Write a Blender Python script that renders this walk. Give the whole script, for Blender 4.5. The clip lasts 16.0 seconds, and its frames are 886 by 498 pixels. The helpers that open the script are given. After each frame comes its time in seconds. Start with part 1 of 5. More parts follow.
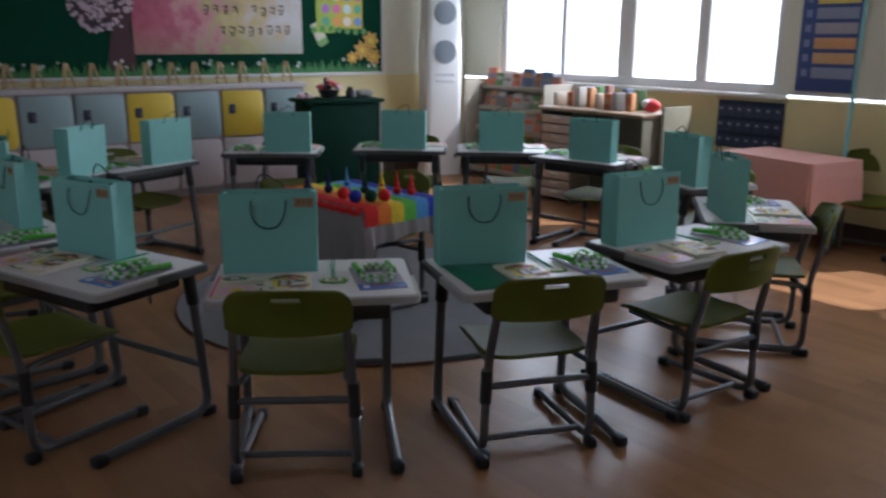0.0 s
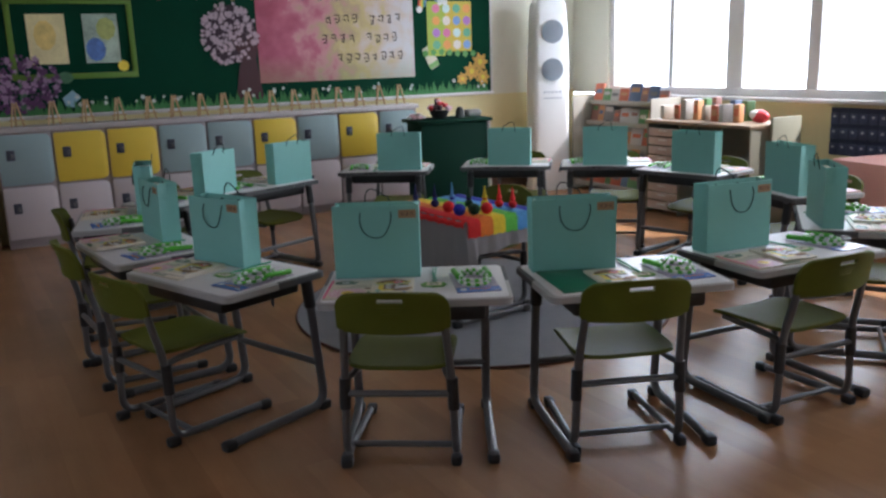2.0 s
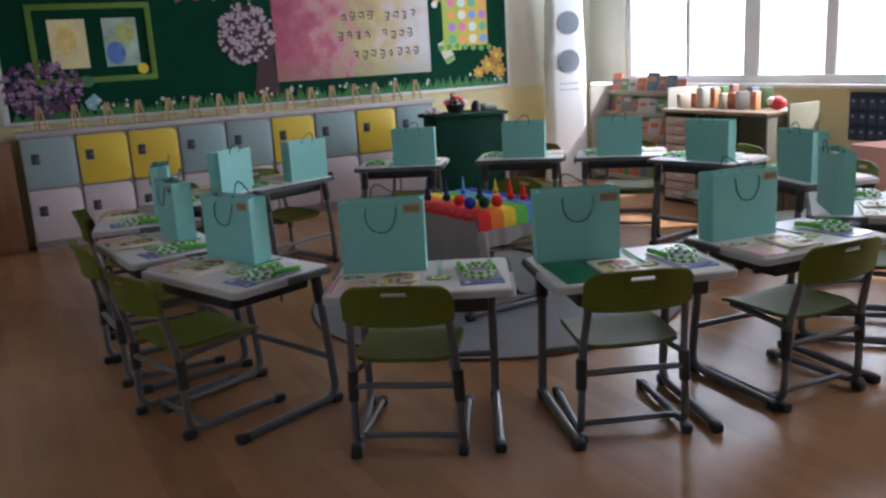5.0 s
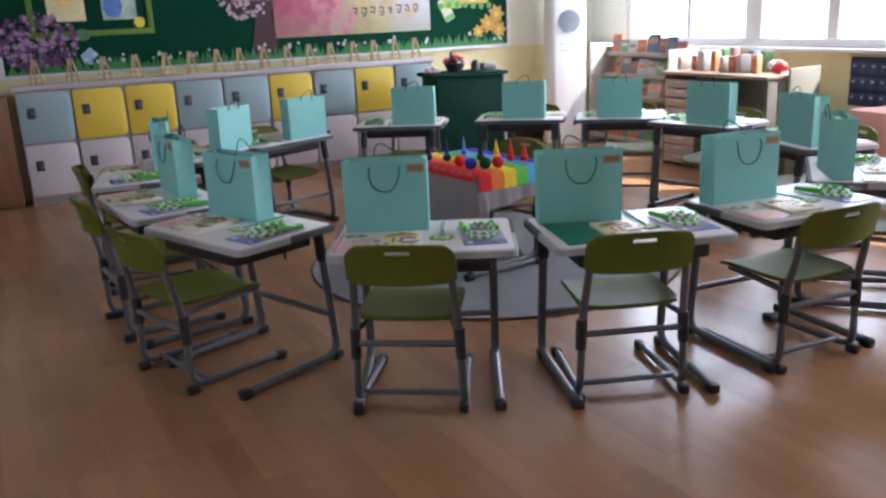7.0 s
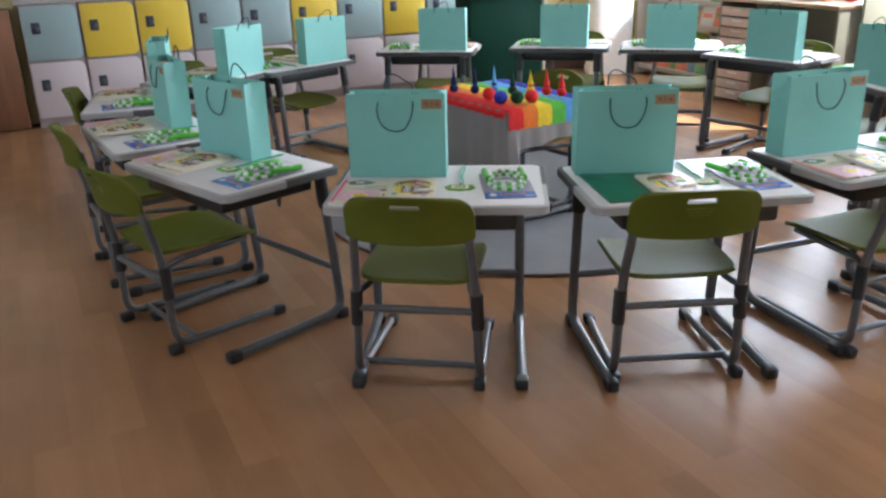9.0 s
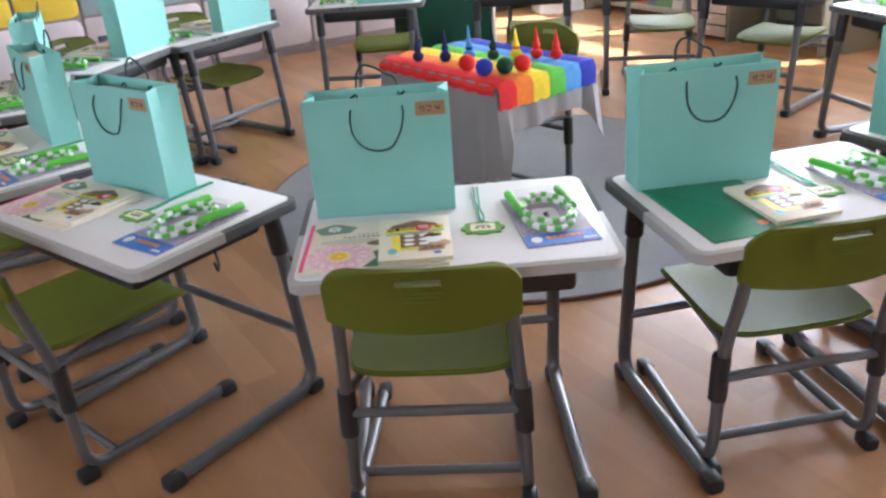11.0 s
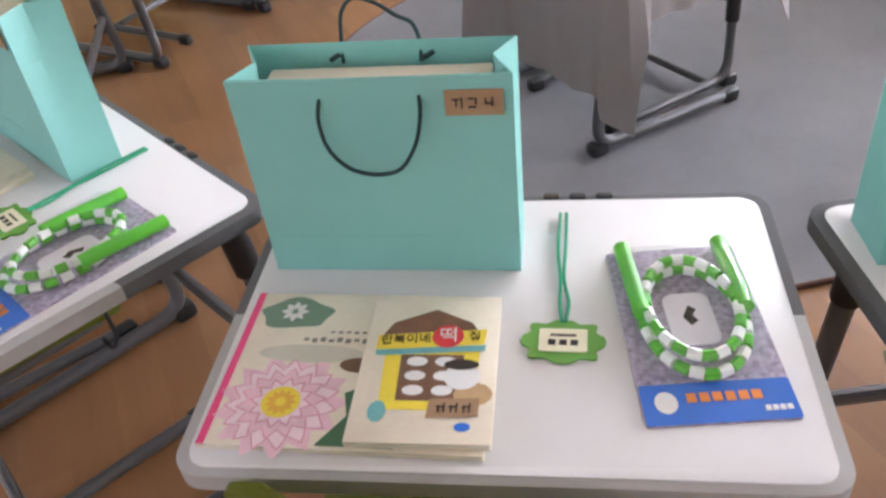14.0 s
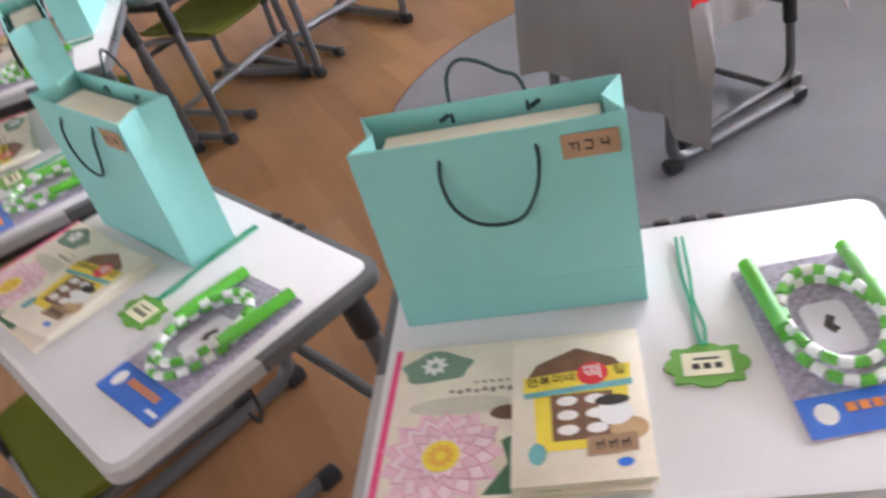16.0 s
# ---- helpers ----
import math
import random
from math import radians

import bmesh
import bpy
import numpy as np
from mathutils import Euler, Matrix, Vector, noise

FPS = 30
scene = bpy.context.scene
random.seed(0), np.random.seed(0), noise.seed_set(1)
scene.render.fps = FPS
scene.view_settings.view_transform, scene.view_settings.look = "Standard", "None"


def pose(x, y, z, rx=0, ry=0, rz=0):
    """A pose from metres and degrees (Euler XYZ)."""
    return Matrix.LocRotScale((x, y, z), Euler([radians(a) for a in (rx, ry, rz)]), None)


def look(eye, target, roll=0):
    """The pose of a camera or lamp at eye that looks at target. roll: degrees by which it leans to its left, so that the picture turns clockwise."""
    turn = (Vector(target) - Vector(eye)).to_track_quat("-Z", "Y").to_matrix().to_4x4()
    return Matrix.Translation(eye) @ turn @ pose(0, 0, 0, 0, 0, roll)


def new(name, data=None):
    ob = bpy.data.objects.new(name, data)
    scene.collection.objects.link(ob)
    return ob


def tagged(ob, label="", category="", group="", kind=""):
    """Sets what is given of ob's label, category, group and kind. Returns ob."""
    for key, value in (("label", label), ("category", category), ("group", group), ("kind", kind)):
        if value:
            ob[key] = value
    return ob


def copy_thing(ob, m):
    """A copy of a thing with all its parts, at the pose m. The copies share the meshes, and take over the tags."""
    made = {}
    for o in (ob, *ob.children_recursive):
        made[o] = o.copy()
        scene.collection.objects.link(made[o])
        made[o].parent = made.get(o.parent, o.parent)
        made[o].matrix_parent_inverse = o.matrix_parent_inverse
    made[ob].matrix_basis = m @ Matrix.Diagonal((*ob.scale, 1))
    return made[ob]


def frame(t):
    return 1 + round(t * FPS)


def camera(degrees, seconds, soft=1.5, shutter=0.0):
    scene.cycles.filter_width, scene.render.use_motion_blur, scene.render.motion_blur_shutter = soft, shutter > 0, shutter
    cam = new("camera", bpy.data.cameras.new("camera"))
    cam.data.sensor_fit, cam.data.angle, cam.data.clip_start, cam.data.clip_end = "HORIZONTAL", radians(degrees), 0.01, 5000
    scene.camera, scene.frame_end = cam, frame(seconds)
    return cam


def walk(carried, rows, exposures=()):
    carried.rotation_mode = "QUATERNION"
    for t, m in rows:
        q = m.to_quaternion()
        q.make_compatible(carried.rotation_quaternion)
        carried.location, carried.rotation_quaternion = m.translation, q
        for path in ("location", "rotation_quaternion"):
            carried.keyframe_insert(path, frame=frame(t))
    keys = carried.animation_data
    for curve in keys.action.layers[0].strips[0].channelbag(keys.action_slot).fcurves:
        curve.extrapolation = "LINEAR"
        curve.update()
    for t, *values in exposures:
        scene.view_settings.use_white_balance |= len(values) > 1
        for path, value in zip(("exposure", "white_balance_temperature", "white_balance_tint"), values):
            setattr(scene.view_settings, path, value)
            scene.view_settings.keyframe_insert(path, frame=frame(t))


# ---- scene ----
cam = camera(55.8, 16.0, 2.5, 0.4)
PATH = [
    (0, (1.8, -1.013, 1.332), (2.954, 0.546, 0.845), 0.4),
    (0.5, (1.843, -1.11, 1.336), (2.845, 0.562, 0.891), -1.4),
    (1, (1.768, -1.152, 1.345), (2.74, 0.541, 0.908), -2.5),
    (1.5, (1.715, -1.203, 1.351), (2.671, 0.502, 0.932), -3.3),
    (2, (1.743, -1.24, 1.346), (2.667, 0.478, 0.904), -1.9),
    (2.5, (1.79, -1.288, 1.343), (2.673, 0.442, 0.869), -2.4),
    (3, (1.81, -1.31, 1.345), (2.702, 0.417, 0.874), -3.6),
    (3.5, (1.81, -1.315, 1.356), (2.701, 0.433, 0.967), -4.9),
    (4, (1.806, -1.315, 1.353), (2.671, 0.444, 0.956), -3.7),
    (4.2, (1.808, -1.313, 1.347), (2.669, 0.444, 0.932), -3.5),
    (6.3, (1.776, -1.315, 1.356), (2.645, 0.415, 0.854), -3.4),
    (6.5, (1.778, -1.315, 1.348), (2.648, 0.409, 0.828), -3.0),
    (7, (1.761, -1.312, 1.353), (2.623, 0.408, 0.808), -2.6),
    (7.5, (1.737, -1.262, 1.346), (2.616, 0.426, 0.73), -2.5),
    (8, (1.746, -1.185, 1.329), (2.735, 0.415, 0.649), -2.5),
    (8.5, (1.86, -1.065, 1.328), (2.825, 0.548, 0.644), -2.5),
    (9, (1.999, -0.95, 1.306), (2.761, 0.759, 0.599), -1.6),
    (9.5, (2.031, -0.722, 1.318), (2.854, 0.972, 0.644), 0.2),
    (9.7, (2.034, -0.602, 1.311), (2.928, 1.05, 0.625), 0.9),
    (11.8, (2.326, 0.093, 1.29), (3.158, 1.686, 0.413), -6.1),
    (12, (2.356, 0.148, 1.293), (3.187, 1.753, 0.437), -5.6),
    (12.5, (2.451, 0.283, 1.274), (3.133, 1.861, 0.251), -4.8),
    (13, (2.496, 0.459, 1.274), (3.196, 1.989, 0.193), -6.1),
    (13.5, (2.58, 0.596, 1.248), (3.34, 1.989, 0.031), -4.9),
    (14, (2.732, 0.672, 1.245), (3.21, 2.157, -0.006), -7.2),
    (14.5, (2.775, 0.694, 1.243), (3.227, 2.212, 0.022), -9.5),
    (15, (2.735, 0.694, 1.25), (3.282, 2.18, 0.029), -6.8),
    (15.5, (2.694, 0.691, 1.253), (3.195, 2.193, 0.031), -6.6),
    (16, (2.656, 0.69, 1.285), (3.044, 2.272, 0.124), -16.9),
]
walk(cam, [(t, look(e, g, r)) for t, e, g, r in PATH],
     [(0, 0.33, 5680, 15), (0.4, 0.87, 5850, 15), (1, 0.87, 5850, 15), (4.2, 0.93, 5900, 16), (6.3, 1.23, 5700, 18), (7, 1.59, 5700, 19), (8, 1.87, 5700, 17), (8.5, 1.90, 5850, 11), (9.7, 2.26, 5800, 11), (12, 2.68, 5980, 19), (13.5, 2.64, 6150, 20), (14.5, 2.52, 6300, 22), (15.5, 2.60, 6250, 22), (16, 2.63, 6250, 22)])

# ---- world, sun, window light ----
world = bpy.data.worlds.new("sky")
scene.world = world
world.use_nodes = True
wn = world.node_tree
sky = wn.nodes.new("ShaderNodeTexSky")
sky.sky_type, sky.sun_disc = "NISHITA", False
SUN_DIR = Vector((0.74, -0.38, 1.0)).normalized()      # towards the sun, outside the window wall
sky.sun_elevation = math.asin(SUN_DIR.z)
sky.sun_rotation = math.atan2(SUN_DIR.x, SUN_DIR.y)
wn.links.new(sky.outputs[0], wn.nodes["Background"].inputs[0])
wn.nodes["Background"].inputs[1].default_value = 0.07
sun = new("sun", bpy.data.lights.new("sun", "SUN"))
sun.data.energy, sun.data.angle, sun.data.color = 5.0, radians(0.6), (1.0, 0.95, 0.87)
sun.matrix_world = look(SUN_DIR * 20, (0, 0, 0))

X0, X1, Y0, Y1, CEIL = -1.3, 7.45, -2.7, 6.24, 2.65     # the room's inner faces
SILL, HEAD = 0.955, 2.35
WINDOWS = [(2.52, 5.66), (-0.8, 1.05)]                    # stretches of the window wall


def window_light(y0, y1, energy):
    data = bpy.data.lights.new("window_light", "AREA")
    data.shape, data.size, data.size_y, data.energy = "RECTANGLE", y1 - y0 + 0.3, HEAD - SILL + 0.3, energy
    data.color = (0.93, 0.97, 1.0)
    ob = new("window_light", data)
    ob.matrix_world = look((X1 + 0.35, (y0 + y1) / 2, (SILL + HEAD) / 2), (X1 - 2, (y0 + y1) / 2, (SILL + HEAD) / 2 - 0.5))
    return ob


for y0, y1 in WINDOWS:
    window_light(y0, y1, 21 * (y1 - y0))
# fill lamp for the dim left side, behind unseen corridor windows added for it
side = bpy.data.lights.new("corridor_fill", "AREA")
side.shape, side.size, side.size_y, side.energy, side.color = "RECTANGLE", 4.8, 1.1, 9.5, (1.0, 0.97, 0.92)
new("corridor_fill", side).matrix_world = look((X0 - 0.22, 0.9, 1.65), (X0 + 2, 0.9, 1.3))


# ---- materials ----
def mat(name, color, rough=0.5, metal=0.0, vary=0.12, scale=6.0, bump=0.0, bump_scale=60.0, stretch=(1, 1, 1), emit=0.0, coat=0.0):
    m = bpy.data.materials.new(name)
    m.use_nodes = True
    nt = m.node_tree
    b = nt.nodes["Principled BSDF"]
    b.inputs["Roughness"].default_value, b.inputs["Metallic"].default_value = rough, metal
    b.inputs["Coat Weight"].default_value = coat
    tc = nt.nodes.new("ShaderNodeTexCoord")
    mp = nt.nodes.new("ShaderNodeMapping")
    mp.inputs["Scale"].default_value = stretch
    nt.links.new(tc.outputs["Object"], mp.inputs[0])
    n1 = nt.nodes.new("ShaderNodeTexNoise")
    n1.inputs["Scale"].default_value, n1.inputs["Detail"].default_value = scale, 6
    n2 = nt.nodes.new("ShaderNodeTexNoise")
    n2.inputs["Scale"].default_value, n2.inputs["Detail"].default_value = scale * 9, 4
    nt.links.new(mp.outputs[0], n1.inputs[0])
    nt.links.new(mp.outputs[0], n2.inputs[0])
    add = nt.nodes.new("ShaderNodeMath")
    add.operation = "MULTIPLY_ADD"
    add.inputs[1].default_value = 0.4
    nt.links.new(n2.outputs[0], add.inputs[0])
    nt.links.new(n1.outputs[0], add.inputs[2])
    ramp = nt.nodes.new("ShaderNodeMapRange")
    ramp.inputs[1].default_value, ramp.inputs[2].default_value = 0.35, 1.05
    ramp.inputs[3].default_value, ramp.inputs[4].default_value = 1 - vary, 1 + vary
    nt.links.new(add.outputs[0], ramp.inputs[0])
    mul = nt.nodes.new("ShaderNodeVectorMath")
    mul.operation = "SCALE"
    mul.inputs[0].default_value = color
    nt.links.new(ramp.outputs[0], mul.inputs["Scale"])
    nt.links.new(mul.outputs[0], b.inputs["Base Color"])
    rr = nt.nodes.new("ShaderNodeMapRange")
    rr.inputs[3].default_value, rr.inputs[4].default_value = max(rough - 0.08, 0.02), min(rough + 0.1, 1)
    nt.links.new(n1.outputs[0], rr.inputs[0])
    nt.links.new(rr.outputs[0], b.inputs["Roughness"])
    if bump:
        n3 = nt.nodes.new("ShaderNodeTexNoise")
        n3.inputs["Scale"].default_value, n3.inputs["Detail"].default_value = bump_scale, 5
        nt.links.new(mp.outputs[0], n3.inputs[0])
        bp = nt.nodes.new("ShaderNodeBump")
        bp.inputs["Strength"].default_value, bp.inputs["Distance"].default_value = bump, 0.004
        nt.links.new(n3.outputs[0], bp.inputs["Height"])
        nt.links.new(bp.outputs[0], b.inputs["Normal"])
    if emit:
        b.inputs["Emission Color"].default_value = (*color, 1)
        b.inputs["Emission Strength"].default_value = emit
    return m


FLOOR_TURN = 88.0        # the boards run nearly along y


def floor_material():
    """Printed wood vinyl: long boards of slightly different brown with soft streaked grain and a gentle gloss."""
    m = mat("floor_vinyl", (0.325, 0.168, 0.080), 0.24, vary=0.10, scale=2.2, stretch=(0.8, 6.0, 1.0))
    nt = m.node_tree
    b = nt.nodes["Principled BSDF"]
    nt.links.remove(b.inputs["Roughness"].links[0])
    b.inputs["Roughness"].default_value, b.inputs["Specular IOR Level"].default_value = 0.27, 0.38
    tc = nt.nodes.new("ShaderNodeTexCoord")
    turn = nt.nodes.new("ShaderNodeMapping")
    turn.inputs["Rotation"].default_value = (0, 0, radians(FLOOR_TURN))
    nt.links.new(tc.outputs["Object"], turn.inputs[0])
    first = next(n for n in nt.nodes if n.type == "MAPPING" and n != turn)
    nt.links.new(turn.outputs[0], first.inputs[0])
    br = nt.nodes.new("ShaderNodeTexBrick")
    br.offset = 0.37
    br.inputs["Scale"].default_value = 1.0
    br.inputs["Brick Width"].default_value, br.inputs["Row Height"].default_value = 0.9, 0.1
    br.inputs["Mortar Size"].default_value = 0.0
    br.inputs["Color1"].default_value, br.inputs["Color2"].default_value = (0.86, 0.86, 0.86, 1), (1.08, 1.07, 1.06, 1)
    nt.links.new(turn.outputs[0], br.inputs[0])
    # broad cloudy patches of paler print
    cloud = nt.nodes.new("ShaderNodeTexNoise")
    cloud.inputs["Scale"].default_value, cloud.inputs["Detail"].default_value = 1.7, 3
    nt.links.new(turn.outputs[0], cloud.inputs[0])
    span = nt.nodes.new("ShaderNodeMapRange")
    span.inputs[1].default_value, span.inputs[2].default_value = 0.3, 0.7
    span.inputs[3].default_value, span.inputs[4].default_value = 0.9, 1.1
    nt.links.new(cloud.outputs[0], span.inputs[0])
    old = b.inputs["Base Color"].links[0].from_socket
    mix = nt.nodes.new("ShaderNodeVectorMath")
    mix.operation = "MULTIPLY"
    nt.links.new(old, mix.inputs[0])
    nt.links.new(br.outputs[0], mix.inputs[1])
    patch = nt.nodes.new("ShaderNodeVectorMath")
    patch.operation = "SCALE"
    nt.links.new(mix.outputs[0], patch.inputs[0])
    nt.links.new(span.outputs[0], patch.inputs["Scale"])
    nt.links.new(patch.outputs[0], b.inputs["Base Color"])
    return m


FLOOR = floor_material()
WALL = mat("wall_paint", (0.74, 0.73, 0.62), 0.75, vary=0.04, scale=2, bump=0.12, bump_scale=90)
WAINSCOT = mat("yellow_wall_paint", (0.72, 0.64, 0.34), 0.65, vary=0.05, scale=2, bump=0.12, bump_scale=90)
GREYWALL = mat("pale_wall_paint", (0.78, 0.77, 0.72), 0.75, vary=0.05, scale=2, bump=0.12, bump_scale=90)
CEILING = mat("ceiling_board", (0.82, 0.82, 0.80), 0.85, vary=0.05, bump=0.3, bump_scale=150)
DARKWOOD = mat("brown_wood", (0.19, 0.085, 0.04), 0.45, vary=0.25, scale=4, stretch=(6, 6, 0.6))
BASE = mat("brown_baseboard", (0.085, 0.05, 0.035), 0.5)
PVC = mat("white_window_frame", (0.72, 0.71, 0.70), 0.4, vary=0.04)
DESKTOP = mat("white_laminate", (0.70, 0.69, 0.69), 0.32, vary=0.03, scale=3, bump=0.03, bump_scale=300)
EDGE = mat("grey_plastic_edge", (0.125, 0.125, 0.126), 0.7, vary=0.08)
DESKTOP.node_tree.nodes["Principled BSDF"].inputs["Specular IOR Level"].default_value = 0.3
EDGE.node_tree.nodes["Principled BSDF"].inputs["Specular IOR Level"].default_value = 0.12
EDGELIGHT = mat("pale_plastic_edge", (0.40, 0.39, 0.38), 0.45, vary=0.05)
BLACKP = mat("black_plastic", (0.018, 0.018, 0.019), 0.42, vary=0.15)
STEEL = mat("grey_enamelled_steel", (0.13, 0.13, 0.135), 0.30, metal=0.4, vary=0.05, scale=2)
OLIVE = mat("olive_plastic", (0.105, 0.118, 0.013), 0.55, vary=0.08, scale=5, bump=0.05, bump_scale=400)
OLIVE.node_tree.nodes["Principled BSDF"].inputs["Specular IOR Level"].default_value = 0.16
MINT = mat("mint_paper", (0.225, 0.53, 0.48), 0.5, vary=0.04, scale=4, bump=0.05, bump_scale=120)
CREAM = mat("cream_card", (0.80, 0.74, 0.60), 0.7, vary=0.04)
CORD = mat("dark_green_cord", (0.008, 0.035, 0.035), 0.7, bump=0.4, bump_scale=500)
KRAFT = mat("kraft_sticker", (0.36, 0.22, 0.12), 0.7, vary=0.08, scale=20)
INK = mat("dark_ink", (0.03, 0.02, 0.015), 0.6)
PINK = mat("pink_spine", (0.75, 0.07, 0.22), 0.45, vary=0.05)
PAPER = mat("book_paper", (0.78, 0.73, 0.62), 0.5, vary=0.05, scale=12)
COVER = mat("cream_cover", (0.79, 0.72, 0.58), 0.4, vary=0.10, scale=14)
LOTUS = mat("lotus_pink", (0.80, 0.53, 0.60), 0.45, vary=0.16, scale=40)
LOTUSDEEP = mat("lotus_deep_pink", (0.70, 0.34, 0.43), 0.45, vary=0.2, scale=40)
LOTUSPALE = mat("lotus_pale_pink", (0.84, 0.66, 0.70), 0.45, vary=0.1, scale=40)
YELLOW = mat("yellow_print", (0.84, 0.66, 0.06), 0.5, vary=0.1, scale=20)
LEAF = mat("leaf_green_print", (0.07, 0.18, 0.09), 0.5, vary=0.25, scale=30)
ROOF = mat("brown_roof_print", (0.20, 0.10, 0.055), 0.5, vary=0.25, scale=60)
REDP = mat("red_print", (0.72, 0.05, 0.06), 0.45, vary=0.06)
WHITEP = mat("white_print", (0.80, 0.79, 0.77), 0.45, vary=0.04)
TEALP = mat("teal_print", (0.16, 0.42, 0.42), 0.5, vary=0.15, scale=40)
FOLDER = mat("green_folder", (0.010, 0.165, 0.085), 0.35, vary=0.05)
BLUEP = mat("blue_print", (0.03, 0.16, 0.62), 0.32, vary=0.05, coat=0.3)
LAVENDER = mat("speckled_lilac_card", (0.40, 0.35, 0.46), 0.4, vary=0.75, scale=160)
LIME = mat("green_bead", (0.10, 0.48, 0.03), 0.35, vary=0.08)
WHITEB = mat("white_bead", (0.82, 0.83, 0.80), 0.35, vary=0.03)
ORANGE = mat("orange_print", (0.80, 0.27, 0.06), 0.45, vary=0.1)
RUG = mat("grey_felt_rug", (0.225, 0.225, 0.24), 0.95, vary=0.10, scale=5, bump=0.7, bump_scale=350)
RUGEDGE = mat("brown_rug_edge", (0.11, 0.045, 0.03), 0.8)
CLOTH = mat("grey_cloth", (0.30, 0.275, 0.275), 0.9, vary=0.06, scale=8, bump=0.3, bump_scale=500)
BOARD = mat("green_felt_board", (0.004, 0.046, 0.024), 0.9, vary=0.10, scale=5, bump=0.3, bump_scale=250)
BOARD.node_tree.nodes["Principled BSDF"].inputs["Specular IOR Level"].default_value = 0.12
BLUEDOOR = mat("grey_blue_door", (0.30, 0.40, 0.41), 0.45, vary=0.04)
YELLOWDOOR = mat("yellow_door", (0.74, 0.53, 0.055), 0.45, vary=0.04)
PINKDOOR = mat("pale_pink_door", (0.60, 0.53, 0.54), 0.45, vary=0.03)
LOCKBODY = mat("locker_carcass", (0.30, 0.25, 0.25), 0.55, vary=0.08)
LEDGE = mat("pale_worktop", (0.50, 0.46, 0.46), 0.5, vary=0.06)
PINE = mat("pine_wood", (0.52, 0.34, 0.17), 0.6, vary=0.15, scale=15, stretch=(4, 4, 1))
PINKCLOTH = mat("pink_tablecloth", (0.80, 0.42, 0.36), 0.8, vary=0.05, bump=0.2, bump_scale=300)
NAVY = mat("navy_fabric", (0.025, 0.035, 0.075), 0.75, vary=0.15, scale=20)
POSTERBLUE = mat("blue_poster", (0.05, 0.09, 0.27), 0.5, vary=0.05)
BEIGE = mat("beige_panel", (0.52, 0.44, 0.26), 0.6, vary=0.05)
CYAN = mat("cyan_pole", (0.28, 0.62, 0.66), 0.4)
ACWHITE = mat("white_appliance", (0.78, 0.79, 0.79), 0.3, vary=0.02)
ACGREY = mat("grey_grille", (0.22, 0.26, 0.30), 0.5, vary=0.1)
GREENLAM = mat("dark_green_laminate", (0.004, 0.036, 0.021), 0.7, vary=0.08)
GREENLAM.node_tree.nodes["Principled BSDF"].inputs["Specular IOR Level"].default_value = 0.15
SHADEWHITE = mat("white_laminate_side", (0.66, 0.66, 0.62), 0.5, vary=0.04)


def glass_material():
    """Thin clear sheet: lets light straight through and adds a faint sharp sheen."""
    m = bpy.data.materials.new("clear_sheet")
    m.use_nodes = True
    nt = m.node_tree
    nt.nodes.remove(nt.nodes["Principled BSDF"])
    clear, gloss, mix = (nt.nodes.new("ShaderNode" + n) for n in ("BsdfTransparent", "BsdfGlossy", "MixShader"))
    clear.inputs[0].default_value = (0.97, 0.98, 0.98, 1)
    gloss.inputs["Roughness"].default_value = 0.08
    mix.inputs[0].default_value = 0.05
    nt.links.new(clear.outputs[0], mix.inputs[1])
    nt.links.new(gloss.outputs[0], mix.inputs[2])
    nt.links.new(mix.outputs[0], nt.nodes["Material Output"].inputs[0])
    return m


GLASS = glass_material()


def flat(name, color, rough=0.55):
    return mat(name, color, rough, vary=0.08, scale=25)


# ---- mesh helpers ----
def box(bm, c, s, bevel=0.0, m=None, seg=2):
    """A box with its middle at c and size s, its edges rounded by bevel."""
    got = bmesh.ops.create_cube(bm, size=1, matrix=(m or Matrix()) @ Matrix.Translation(c) @ Matrix.Diagonal((*s, 1)))
    if bevel:
        edges = {e for v in got["verts"] for e in v.link_edges}
        bmesh.ops.bevel(bm, geom=list(edges), offset=bevel, segments=seg, profile=0.5, affect="EDGES")
    return bm


def prism(bm, outline, z0, z1, m=None, bevel=0.0):
    """An upright slab over an outline of (x, y)."""
    m = m or Matrix()
    low = [bm.verts.new(m @ Vector((x, y, z0))) for x, y in outline]
    top = [bm.verts.new(m @ Vector((x, y, z1))) for x, y in outline]
    n = len(outline)
    faces = [bm.faces.new(low[::-1]), bm.faces.new(top)]
    faces += [bm.faces.new((low[i], low[(i + 1) % n], top[(i + 1) % n], top[i])) for i in range(n)]
    if bevel:
        bmesh.ops.bevel(bm, geom=list(faces[1].edges), offset=bevel, segments=2, profile=0.5, affect="EDGES")
    return bm


def rounded(w, d, r, n=5, cx=0.0, cy=0.0):
    """The outline of a rectangle with round corners."""
    out = []
    for sx, sy, a in ((1, 1, 0), (-1, 1, 90), (-1, -1, 180), (1, -1, 270)):
        for i in range(n + 1):
            b = radians(a + 90 * i / n)
            out.append((cx + sx * (w / 2 - r) + r * math.cos(b), cy + sy * (d / 2 - r) + r * math.sin(b)))
    return out


def resampled(outline):
    """The same outline with points added along its long sides."""
    out = []
    for (a, b), (c, d) in zip(outline, outline[1:] + outline[:1]):
        n = 12 if math.hypot(c - a, d - b) > 0.05 else 1
        out += [(a + (c - a) * i / n, b + (d - b) * i / n) for i in range(n)]
    return out


